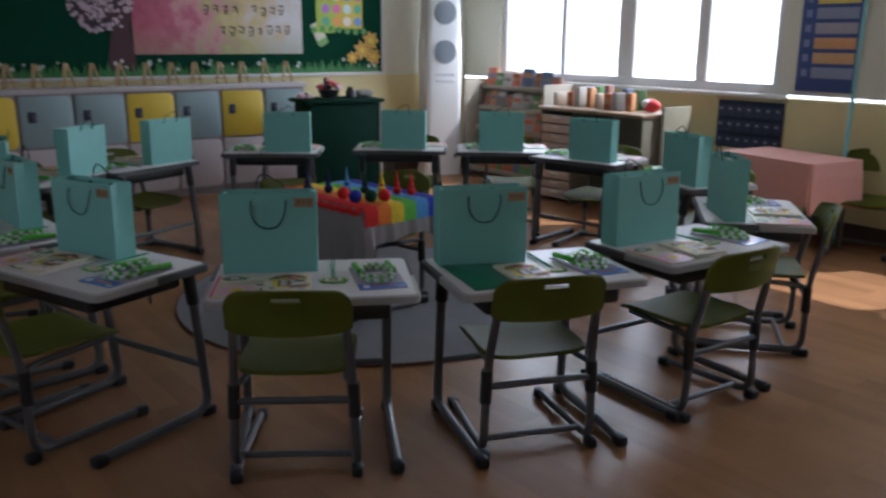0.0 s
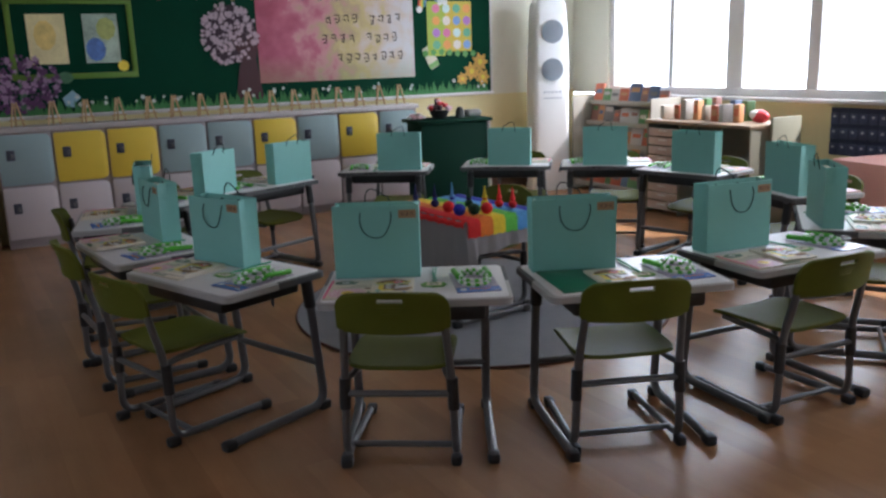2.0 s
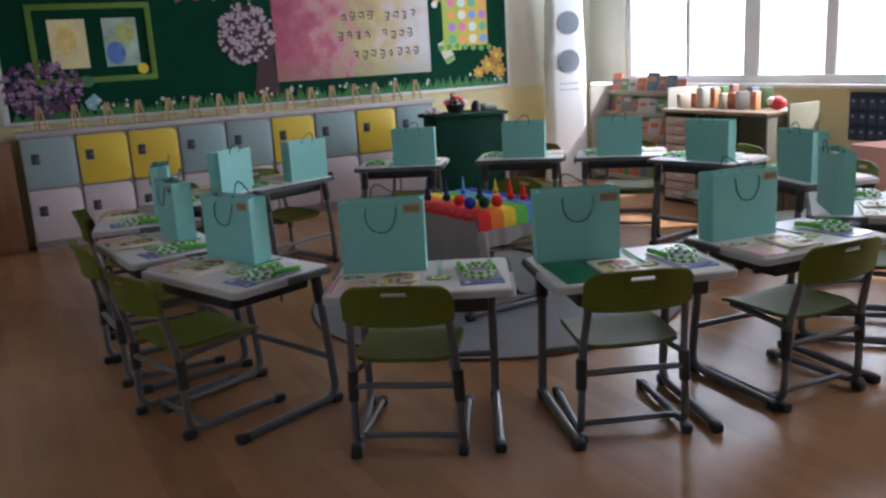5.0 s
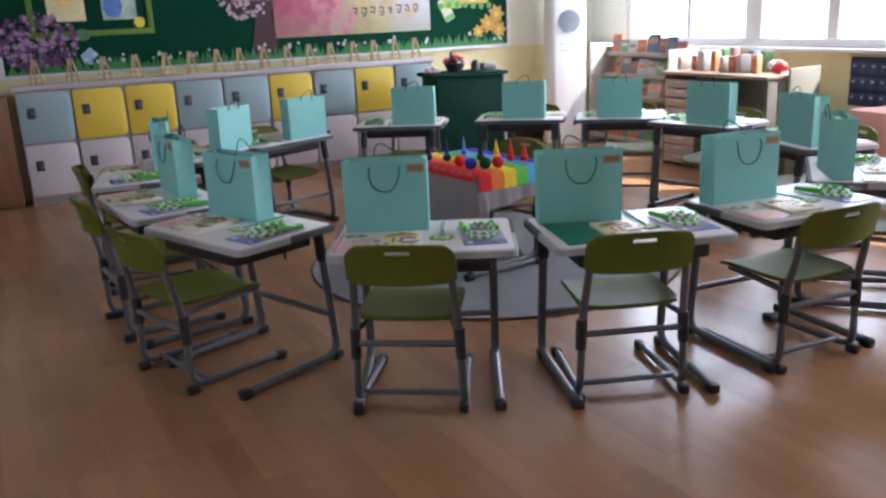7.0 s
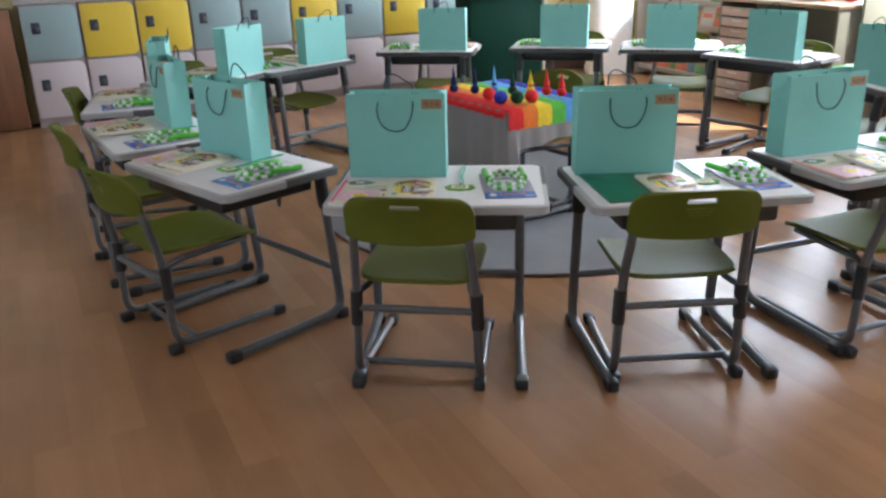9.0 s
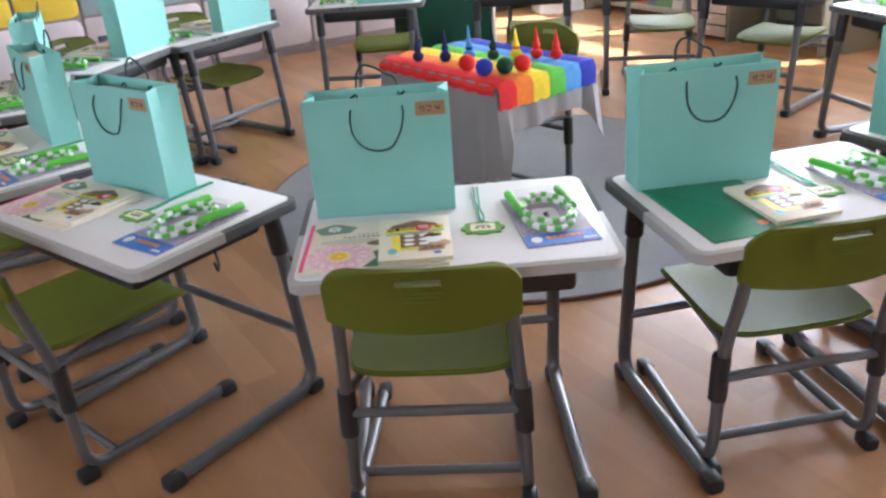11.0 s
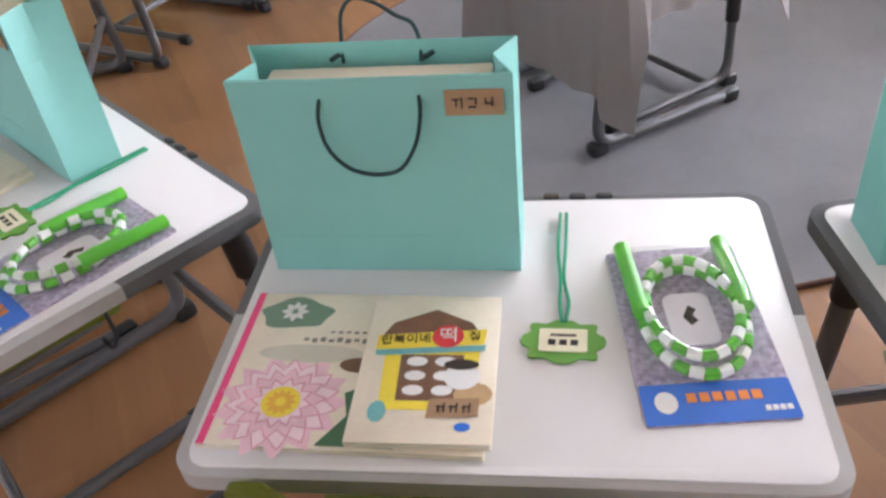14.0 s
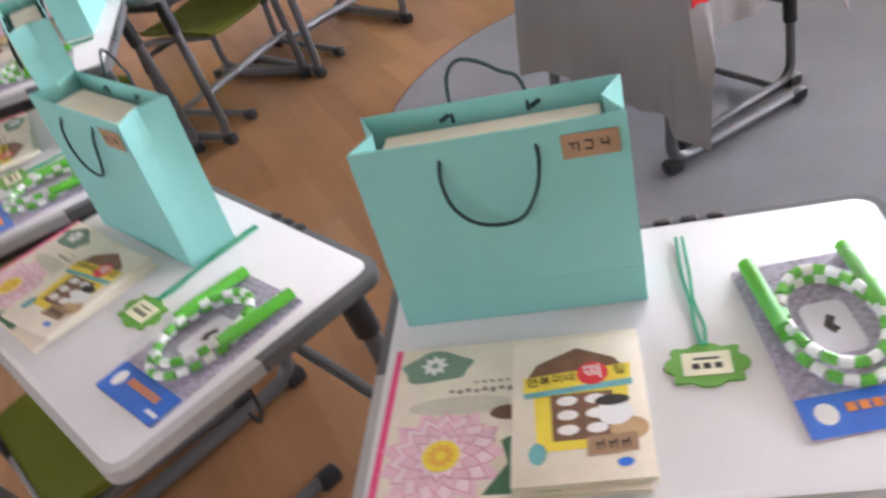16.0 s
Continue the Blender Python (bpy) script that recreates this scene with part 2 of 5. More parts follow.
def ring(r, n=24, rx=1.0, ry=1.0, cx=0.0, cy=0.0):
    return [(cx + r * rx * math.cos(2 * math.pi * i / n), cy + r * ry * math.sin(2 * math.pi * i / n)) for i in range(n)]


def fillet(points, r, n=5):
    """A path with its inner corners rounded."""
    pts = [Vector(p) for p in points]
    out = [pts[0]]
    for a, b, c in zip(pts, pts[1:], pts[2:]):
        da, dc = (a - b), (c - b)
        k = min(r, da.length * 0.49, dc.length * 0.49)
        p, q = b + da.normalized() * k, b + dc.normalized() * k
        for i in range(n + 1):
            s = i / n
            out.append(p * (1 - s) ** 2 + b * 2 * s * (1 - s) + q * s ** 2)
    return out + [pts[-1]]


def tube(bm, points, r, sides=10, flatten=1.0):
    """A round bar along a path, closed at its ends."""
    pts = [Vector(p) for p in points]
    rings, side = [], None
    for i, p in enumerate(pts):
        d = (pts[min(i + 1, len(pts) - 1)] - pts[max(i - 1, 0)]).normalized()
        if side is None:
            side = d.cross(Vector((0, 0, 1)) if abs(d.z) < 0.9 else Vector((1, 0, 0))).normalized()
        side = (side - d * side.dot(d)).normalized()
        up = d.cross(side)
        rr = r(i / max(len(pts) - 1, 1)) if callable(r) else r
        rings.append([bm.verts.new(p + side * rr * math.cos(2 * math.pi * k / sides) + up * rr * flatten * math.sin(2 * math.pi * k / sides)) for k in range(sides)])
    for a, b in zip(rings, rings[1:]):
        for k in range(sides):
            bm.faces.new((a[k], a[(k + 1) % sides], b[(k + 1) % sides], b[k]))
    bm.faces.new(rings[0][::-1]), bm.faces.new(rings[-1])
    return bm


def ball(bm, c, r, squash=(1, 1, 1), sub=2):
    bmesh.ops.create_icosphere(bm, subdivisions=sub, radius=r, matrix=Matrix.Translation(c) @ Matrix.Diagonal((*squash, 1)))
    return bm


def mesh_of(name, bm, material, smooth=True):
    bmesh.ops.recalc_face_normals(bm, faces=bm.faces)
    me = bpy.data.meshes.new(name)
    bm.to_mesh(me)
    bm.free()
    me.materials.append(material)
    if smooth:
        me.shade_smooth()
        me.set_sharp_from_angle(angle=radians(35))
    return me


def part(name, bm, material, parent=None, label="", smooth=True):
    ob = new(name, mesh_of(name, bm, material, smooth))
    ob.parent = parent
    return tagged(ob, label)


def thing(name, label, category, m=None, group="", kind=""):
    ob = new(name)
    ob.empty_display_size = 0.05
    ob.matrix_basis = m or Matrix()
    return tagged(ob, label, category, group, kind)


def solid(name, bm, material, label, category, m=None, group="", kind="", smooth=True):
    ob = new(name, mesh_of(name, bm, material, smooth))
    ob.matrix_basis = m or Matrix()
    return tagged(ob, label, category, group, kind)


def structure(name, bm, material, label="", smooth=False):
    return tagged(part(name, bm, material, None, label, smooth), kind="structure")


def slab(*boxes):
    """A mesh of boxes given by their two far corners."""
    bm = bmesh.new()
    for a, b in boxes:
        box(bm, [(p + q) / 2 for p, q in zip(a, b)], [q - p for p, q in zip(a, b)])
    return bm


def words(name, text, size, material, parent, m, label=""):
    """Lettering of the built-in font as a flat mesh under its thing."""
    cu = bpy.data.curves.new(name, "FONT")
    cu.body, cu.size, cu.align_x, cu.align_y, cu.extrude = text, size, "CENTER", "CENTER", 0.0003
    tmp = bpy.data.objects.new(name, cu)
    scene.collection.objects.link(tmp)
    me = bpy.data.meshes.new_from_object(tmp.evaluated_get(bpy.context.evaluated_depsgraph_get()))
    bpy.data.objects.remove(tmp)
    me.materials.clear()
    me.materials.append(material)
    ob = new(name, me)
    ob.parent, ob.matrix_basis = parent, m
    return tagged(ob, label)


# ---- room ----
TH = 0.2
structure("floor", slab(((X0 - TH, Y0 - TH, -0.1), (X1 + TH, Y1 + TH, 0.0))), FLOOR, "brown wood-look vinyl floor with a soft sheen")
structure("ceiling", slab(((X0 - TH, Y0 - TH, CEIL), (X1 + TH, Y1 + TH, CEIL + 0.15))), CEILING)
WAIN = 0.98
structure("wall_north", slab(((X0 - TH, Y1, WAIN), (X1 + TH, Y1 + TH, CEIL))), WALL)
structure("wall_north_lower", slab(((X0 - TH, Y1 - 0.004, 0), (X1, Y1 + TH, WAIN))), WAINSCOT)
structure("wall_south", slab(((X0 - TH, Y0 - TH, 0), (X1 + TH, Y0, CEIL))), GREYWALL)
CY0, CY1, CZ0, CZ1 = -1.6, 3.4, 1.05, 2.25              # opening for the added corridor windows, out of view
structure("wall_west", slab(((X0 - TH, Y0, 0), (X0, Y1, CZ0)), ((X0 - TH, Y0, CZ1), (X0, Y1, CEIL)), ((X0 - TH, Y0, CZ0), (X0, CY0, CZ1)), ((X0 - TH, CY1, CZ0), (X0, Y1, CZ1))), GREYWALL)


def wall_pieces(lo, hi):
    """Boxes of the window wall between two heights, with the openings left free."""
    edges = sorted(WINDOWS)
    out, y = [], Y0
    for a, b in edges:
        out.append(((X1, y, lo), (X1 + TH, a, hi)))
        y = b
    return out + [((X1, y, lo), (X1 + TH, Y1, hi))]


structure("wall_east", slab(*wall_pieces(SILL, HEAD), ((X1, Y0, HEAD), (X1 + TH, Y1, CEIL))), WALL)
structure("wall_east_lower", slab(((X1 - 0.004, Y0, 0), (X1 + TH, Y1, SILL - 0.03))), WAINSCOT)
structure("baseboard", slab(((X1 - 0.02, Y0, 0), (X1 - 0.004, Y1, 0.11)), ((X0, Y0, 0), (X1, Y0 + 0.016, 0.11)), ((X0, Y0, 0), (X0 + 0.016, Y1, 0.11)),
                         ((5.45, Y1 - 0.02, 0), (X1, Y1 - 0.004, 0.11))), BASE, "dark brown baseboard")
structure("ground", slab(((X1 + TH, -80, -4.2), (90, 90, -4.0))), mat("pale_school_ground", (0.5, 0.46, 0.40), 0.9, scale=0.5))


bm = slab(((60, -120, -30), (60.2, 140, 42)))
structure("backdrop", bm, mat("bright_hazy_sky", (0.93, 0.97, 1.0), 1.0, vary=0.0, emit=2.6), "bright hazy daylight outside the windows")


def window(index, y0, y1, splits):
    w = thing("window_%d" % index, "white sliding window frame with bright clear panes", "window", kind="structure")
    f = 0.07
    bm = bmesh.new()
    for z in (SILL + f / 2, HEAD - f / 2):
        box(bm, (X1 + 0.09, (y0 + y1) / 2, z), (0.14, y1 - y0, f), 0.006)
    for y in (y0 + f / 2, y1 - f / 2):
        box(bm, (X1 + 0.09, y, (SILL + HEAD) / 2), (0.138, f, HEAD - SILL - 2 * f + 0.002), 0.006)
    part("window_frame", bm, PVC, w)
    bm = bmesh.new()
    box(bm, (X1 + 0.0, (y0 + y1) / 2, SILL - 0.017), (0.12, y1 - y0 + 0.08, 0.03), 0.006)
    part("window_sill", bm, PVC, w)
    for c, width in splits:
        bm = bmesh.new()
        box(bm, (X1 + 0.085, c, (SILL + HEAD) / 2), (0.10, width, HEAD - SILL - 2 * f + 0.004), 0.006)
        part("mullion", bm, PVC, w)
    ys = [y0 + f] + [v for c, width in sorted(splits) for v in (c - width / 2, c + width / 2)] + [y1 - f]
    for a, b in zip(ys[::2], ys[1::2]):
        bm = bmesh.new()
        box(bm, (X1 + 0.09, (a + b) / 2, (SILL + HEAD) / 2), (0.006, b - a, HEAD - SILL - 2 * f))
        pane = part("pane", bm, GLASS, w)
        pane.visible_shadow = False
    return w


window(1, *WINDOWS[0], [(4.80, 0.06), (4.03, 0.18), (3.24, 0.11)])
window(2, *WINDOWS[1], [(0.12, 0.08)])

# unseen window, added so that the fill lamp has an opening
corridor = thing("window_3", "long white corridor window, unseen, added to let in fill light", "window", kind="structure")
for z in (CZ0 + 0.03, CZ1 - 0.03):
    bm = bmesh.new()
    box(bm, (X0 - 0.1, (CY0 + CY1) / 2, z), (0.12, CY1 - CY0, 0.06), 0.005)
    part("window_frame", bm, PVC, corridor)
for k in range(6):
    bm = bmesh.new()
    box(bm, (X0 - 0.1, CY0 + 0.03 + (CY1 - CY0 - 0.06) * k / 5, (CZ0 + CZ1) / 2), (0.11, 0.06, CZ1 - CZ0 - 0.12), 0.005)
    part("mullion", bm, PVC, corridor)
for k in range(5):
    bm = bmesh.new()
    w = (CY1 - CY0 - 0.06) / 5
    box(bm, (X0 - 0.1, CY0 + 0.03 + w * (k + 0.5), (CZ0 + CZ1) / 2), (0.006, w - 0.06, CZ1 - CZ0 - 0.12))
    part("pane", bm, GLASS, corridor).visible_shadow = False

# ---- the student desk, chair, bag and what lies on a desk, each built once ----
DW, DD, DH = 0.65, 0.46, 0.585


def student_desk(height=DH):
    d = thing("student_desk", "white-topped school desk on grey steel legs", "desk", group="desks of the ring")
    part("tabletop", prism(bmesh.new(), rounded(DW - 0.028, DD - 0.024, 0.022, cy=-0.003), height - 0.022, height, bevel=0.003), DESKTOP, d)
    # grey moulded rim round the back and sides, pale along the front
    for name, material, keep in (("edge_trim", EDGE, lambda y: y > -0.02), ("front_edge", EDGELIGHT, lambda y: y < 0.02)):
        outer, inner = resampled(rounded(DW, DD, 0.032, 6)), resampled(rounded(DW - 0.030, DD - 0.026, 0.024, 6, cy=-0.003))
        bm = bmesh.new()
        n = len(outer)
        for i in range(n):
            j = (i + 1) % n
            if keep(outer[i][1]) and keep(outer[j][1]):
                c = [(*outer[i], height - 0.026), (*outer[j], height - 0.026), (*outer[j], height - 0.004), (*outer[i], height - 0.004)]
                e = [(*inner[i], height - 0.026), (*inner[j], height - 0.026), (*inner[j], height - 0.001), (*inner[i], height - 0.001)]
                co, ce = [bm.verts.new(p) for p in c], [bm.verts.new(p) for p in e]
                bm.faces.new(co), bm.faces.new((co[3], co[2], ce[2], ce[3])), bm.faces.new((co[1], co[0], ce[0], ce[1]))
        bmesh.ops.remove_doubles(bm, verts=bm.verts, dist=0.0002)
        part(name, bm, material, d)
    bm = bmesh.new()
    for k in range(3):
        box(bm, (0.05 + 0.035 * k, DD / 2 - 0.004, height - 0.006), (0.022, 0.012, 0.014), 0.003)
    part("rim_clip", bm, BLACKP, d)
    bm = bmesh.new()
    box(bm, (0, -0.01, height - 0.058), (0.47, 0.36, 0.062), 0.014)
    part("book_tray", bm, BLACKP, d)
    for s in (-1, 1):
        x = s * 0.25
        foot = fillet([(x, 0.19, height - 0.03), (x, 0.205, height - 0.16), (x, 0.245, 0.025), (x, -0.215, 0.022)], 0.07, 7)
        part("leg", tube(bmesh.new(), foot, 0.0165, 12), STEEL, d)
        bm = tube(bmesh.new(), [(x, 0.188, height - 0.035), (x, 0.203, height - 0.15)], 0.0225, 12)
        part("leg_sleeve", bm, BLACKP, d)
        for y in (-0.218, 0.238):
            bm = bmesh.new()
            box(bm, (x, y, 0.019), (0.042, 0.052, 0.038), 0.011)
            part("foot_cap", bm, BLACKP, d)
        bm = bmesh.new()
        box(bm, (x, 0.06, height - 0.034), (0.03, 0.3, 0.018), 0.004)
        part("bracket", bm, STEEL, d)
    part("crossbar", tube(bmesh.new(), [(-0.25, 0.222, 0.2), (0.25, 0.222, 0.2)], 0.0125, 10), STEEL, d)
    hook = fillet([(0.318, -0.03, height - 0.03), (0.325, -0.03, height - 0.07), (0.34, -0.045, height - 0.075), (0.338, -0.05, height - 0.05)], 0.012, 4)
    part("bag_hook", tube(bmesh.new(), hook, 0.003, 6), BLACKP, d)
    return d


CW = 0.366


def shell(rows, thick):
    """A thin curved plate through a grid of points, with thickness."""
    bm = bmesh.new()
    grid = [[bm.verts.new(p) for p in row] for row in rows]
    for a, b in zip(grid, grid[1:]):
        for i in range(len(a) - 1):
            bm.faces.new((a[i], a[i + 1], b[i + 1], b[i]))
    bmesh.ops.recalc_face_normals(bm, faces=bm.faces)
    bmesh.ops.solidify(bm, geom=list(bm.faces), thickness=thick)
    return bm


def student_chair():
    """Origin on the floor midway between the rear feet; y points to the front of the seat."""
    c = thing("student_chair", "olive green moulded plastic school chair on grey steel runners", "chair", group="chairs of the ring")
    # backrest: bowed plate with round upper corners and a slot near the top
    top, low = 0.640, 0.490
    cols, rows = 27, 19

    def back(u, v):
        """u -1..1 across, v 0..1 up."""
        z = low + (top - low) * v
        r, foot = 0.062, 0.022
        up, dn = max(0.0, z - (top - r)), max(0.0, (low + foot) - z)
        half = CW / 2 + 0.004 - (r - math.sqrt(max(0.0, r * r - up * up))) * 0.9 - (foot - math.sqrt(max(0.0, foot * foot - dn * dn)))
        y = -0.086 + 0.040 * u * u - 0.036 * v + 0.010 * math.sin(v * math.pi)
        return Vector((u * half, y, z - 0.012 * u * u * v))

    bm = bmesh.new()
    levels = [math.sin(0.5 * math.pi * j / (rows - 1)) ** 0.9 for j in range(rows)]
    skins = [[[bm.verts.new(back(-1 + 2 * i / (cols - 1), v) + Vector((0, off, 0))) for i in range(cols)] for v in levels] for off in (-0.006, 0.006)]
    slot = {(j, i) for j in (9, 10) for i in range(10, 16)}
    cells = {(j, i) for j in range(rows - 1) for i in range(cols - 1)} - slot
    for j, i in sorted(cells):
        for q in skins:
            ring_ = (q[j][i], q[j][i + 1], q[j + 1][i + 1], q[j + 1][i])
            bm.faces.new(ring_ if q is skins[0] else ring_[::-1])
        for dj, di, a, b in ((-1, 0, (j, i), (j, i + 1)), (1, 0, (j + 1, i + 1), (j + 1, i)), (0, -1, (j + 1, i), (j, i)), (0, 1, (j, i + 1), (j + 1, i + 1))):
            if (j + dj, i + di) not in cells:
                bm.faces.new((skins[0][a[0]][a[1]], skins[1][a[0]][a[1]], skins[1][b[0]][b[1]], skins[0][b[0]][b[1]]))
    bmesh.ops.recalc_face_normals(bm, faces=bm.faces)
    part("backrest", bm, OLIVE, c)
    for k in range(3):
        bm = tube(bmesh.new(), [back(-0.22 + 0.03 * k, 0.62 - 0.07 * k) + Vector((0, -0.006, 0)), back(0, 0.62 - 0.07 * k) + Vector((0, -0.006, 0)), back(0.22 - 0.03 * k, 0.62 - 0.07 * k) + Vector((0, -0.006, 0))], 0.0022, 6)
        part("back_rib", bm, OLIVE, c)
    # seat: rounded dished plate with raised ribs
    sz = 0.335

    def seat(u, v):
        half = CW / 2 * (1.0 - 0.05 * abs(v) ** 4)
        dip = -0.014 * (1 - u * u) * (1 - v * v) - 0.018 * max(0, v) ** 4
        x = u * half * (1 - 0.06 * (abs(v) ** 6))
        return Vector((x, 0.185 + v * 0.185 * (1 - 0.05 * abs(u) ** 6), sz + dip + 0.010 * abs(u) ** 4))

    rows_ = [[seat(-1 + 2 * i / 16, -1 + 2 * j / 16) for i in range(17)] for j in range(17)]
    bm = shell(rows_, -0.013)
    edge = [e for e in bm.edges if len(e.link_faces) == 2 and e.calc_face_angle() > 1.0]
    bmesh.ops.bevel(bm, geom=edge, offset=0.004, segments=2, affect="EDGES")
    part("seat", bm, OLIVE, c)
    for k in range(8):
        v = -0.62 + 0.16 * k
        bm = tube(bmesh.new(), [seat(-0.55 + 1.1 * i / 8, v) + Vector((0, 0, 0.0005)) for i in range(9)], 0.0034, 6)
        part("seat_rib", bm, OLIVE, c)
    for s in (-1, 1):
        x = s * 0.172
        path = fillet([(x * 0.96, -0.052, 0.56), (x * 0.98, -0.040, 0.48), (x * 1.04, -0.004, 0.33), (x * 1.10, 0.0, 0.03), (x * 1.0, 0.41, 0.022)], 0.06, 6)
        part("leg", tube(bmesh.new(), path, 0.0135, 12), STEEL, c)
        part("leg_sleeve", tube(bmesh.new(), [(x * 1.055, 0.0, 0.31), (x * 1.075, 0.0, 0.20)], 0.0195, 12), BLACKP, c)
        for y in (-0.005, 0.412):
            bm = bmesh.new()
            box(bm, (x * (1.10 if y < 0.1 else 1.0), y, 0.018), (0.036, 0.05, 0.036), 0.010)
            part("foot_cap", bm, BLACKP, c)
        part("seat_rail", tube(bmesh.new(), fillet([(x * 1.05, -0.01, 0.305), (x * 0.9, 0.05, 0.312), (x * 0.8, 0.33, 0.318)], 0.04, 4), 0.0115, 10), STEEL, c)
    part("crossbar", tube(bmesh.new(), [(-0.18, -0.004, 0.255), (0.18, -0.004, 0.255)], 0.0115, 10), STEEL, c)
    part("floor_bar", tube(bmesh.new(), [(-0.186, 0.075, 0.034), (0.186, 0.075, 0.034)], 0.011, 10), STEEL, c)
    return c


BW, BD, BH = 0.305, 0.085, 0.262


def paper_bag():
    """Origin at the middle of its base; the wide faces look along y."""
    b = thing("paper_bag", "mint green paper gift bag with dark cord handles", "bag", group="gift bags on the desks")
    bm = bmesh.new()

    def loop(z, grow, pinch, inset):
        w, d = BW / 2 * (1 + grow * 0.25) - inset, BD / 2 * (1 + grow * 0.5) - inset
        pts = [(-w, -d), (-w * 0.35, -d * (1 + 0.06 * pinch)), (w * 0.35, -d * (1 + 0.05 * pinch)), (w, -d), (w - pinch * 0.024, 0), (w, d), (w * 0.35, d), (-w * 0.35, d), (-w, d), (-w + pinch * 0.024, 0)]
        return [Vector((x, y, z)) for x, y in pts]

    levels = [(0.0, 0.0, 0.0), (0.055, 0.01, 0.12), (0.13, 0.018, 0.4), (0.20, 0.030, 0.7), (BH, 0.045, 0.9)]
    rings = [[bm.verts.new(p) for p in loop(z, g, pin, 0)] for z, g, pin in levels]
    inner = [[bm.verts.new(p) for p in loop(z + 0.0015, g, pin, 0.0018)] for z, g, pin in levels[::-1]]
    rings += inner
    for a, c in zip(rings, rings[1:]):
        for i in range(10):
            bm.faces.new((a[i], a[(i + 1) % 10], c[(i + 1) % 10], c[i]))
    bm.faces.new(rings[0][::-1]), bm.faces.new(rings[-1])
    part("body", bm, MINT, b)
    bm = bmesh.new()
    box(bm, (0.0, 0.002, 0.12), (BW * 0.84, BD * 0.74, 0.236), 0.004)
    part("gift_box", bm, CREAM, b, "cream card box filling the bag")
    bm = bmesh.new()
    box(bm, (0, -BD / 2 - 0.0005, 0.027), (BW * 1.0, 0.0008, 0.054))
    part("base_fold", bm, MINT, b)
    for side, hang in ((-1, True), (1, False)):
        y = side * (BD / 2 * 1.04 + 0.002)
        if hang:
            pts = [(-0.052, y + 0.004, 0.242), (-0.056, y - 0.006, 0.224), (-0.053, y - 0.010, 0.185), (-0.030, y - 0.010, 0.156), (0.0, y - 0.009, 0.148), (0.028, y - 0.010, 0.154), (0.050, y - 0.010, 0.19), (0.057, y - 0.006, 0.226), (0.055, y + 0.004, 0.243)]
        else:
            pts = [(-0.044, y - 0.006, 0.238), (-0.044, y + 0.001, 0.262), (-0.042, y + 0.006, 0.294), (-0.026, y + 0.008, 0.312), (0.002, y + 0.008, 0.302), (0.022, y + 0.006, 0.286), (0.038, y + 0.004, 0.282), (0.046, y + 0.001, 0.264), (0.046, y - 0.006, 0.238)]
        part("handle", tube(bmesh.new(), fillet(pts, 0.02, 3), 0.0024, 6), CORD, b)
        for x in (-0.053, 0.055):
            part("handle_knot", tube(bmesh.new(), [(x - 0.006, y - side * 0.006, 0.242), (x + 0.006, y - side * 0.005, 0.249)], 0.003, 6), CORD, b)
    bm = bmesh.new()
    box(bm, (0.113, -0.0462, 0.232), (0.062, 0.001, 0.030), m=None)
    s = part("name_sticker", bm, KRAFT, b, "brown kraft name sticker")
    strokes = (((-0.002, 0.004, 0.008, 0.0018), (-0.002, -0.001, 0.0018, 0.007), (0.004, 0.0, 0.0018, 0.013)),
               ((-0.002, 0.005, 0.006, 0.0018), (0.003, 0.002, 0.0018, 0.008), (-0.001, -0.005, 0.008, 0.0018)),
               ((-0.003, 0.002, 0.0018, 0.007), (0.0, -0.001, 0.006, 0.0018), (0.004, 0.001, 0.0018, 0.011)))
    for k in range(3):
        bm = bmesh.new()
        for dx, dz, w, h in strokes[k]:
            box(bm, (0.096 + 0.016 * k + dx, -0.0470 - 0.0002 * k, 0.232 + dz), (w, 0.0008, h))
        part("writing", bm, INK, s)
    return b


def petals(bm, cx, cy, r0, r1, n, z, turn=0.0):
    for k in range(n):
        a = turn + 2 * math.pi * k / n
        rot = Matrix.Translation((cx, cy, z)) @ Matrix.Rotation(a, 4, "Z")
        out = [(r0 + (r1 - r0) * i / 5, (r1 - r0) * 0.30 * math.sin(math.pi * (i / 5) ** 0.75)) for i in range(6)]
        out += [(x, -y) for x, y in out[-2:0:-1]]
        bm.faces.new([bm.verts.new(rot @ Vector((x, y, 0))) for x, y in out])
    return bm


def disc(outline, z):
    bm = bmesh.new()
    bm.faces.new([bm.verts.new((x, y, z)) for x, y in outline])
    return bm


def book_body(b, w, h, t, cover):
    bm = bmesh.new()
    box(bm, (w / 2, h / 2, t / 2), (w - 0.004, h - 0.003, t - 0.002))
    part("page_block", bm, PAPER, b)
    bm = bmesh.new()
    box(bm, (w / 2, h / 2, t - 0.0006), (w, h, 0.0012), 0.0004)
    box(bm, (w / 2, h / 2, 0.0006), (w, h, 0.0012), 0.0004)
    box(bm, (0.0008, h / 2, t / 2), (0.0016, h, t))
    part("cover", bm, cover, b)


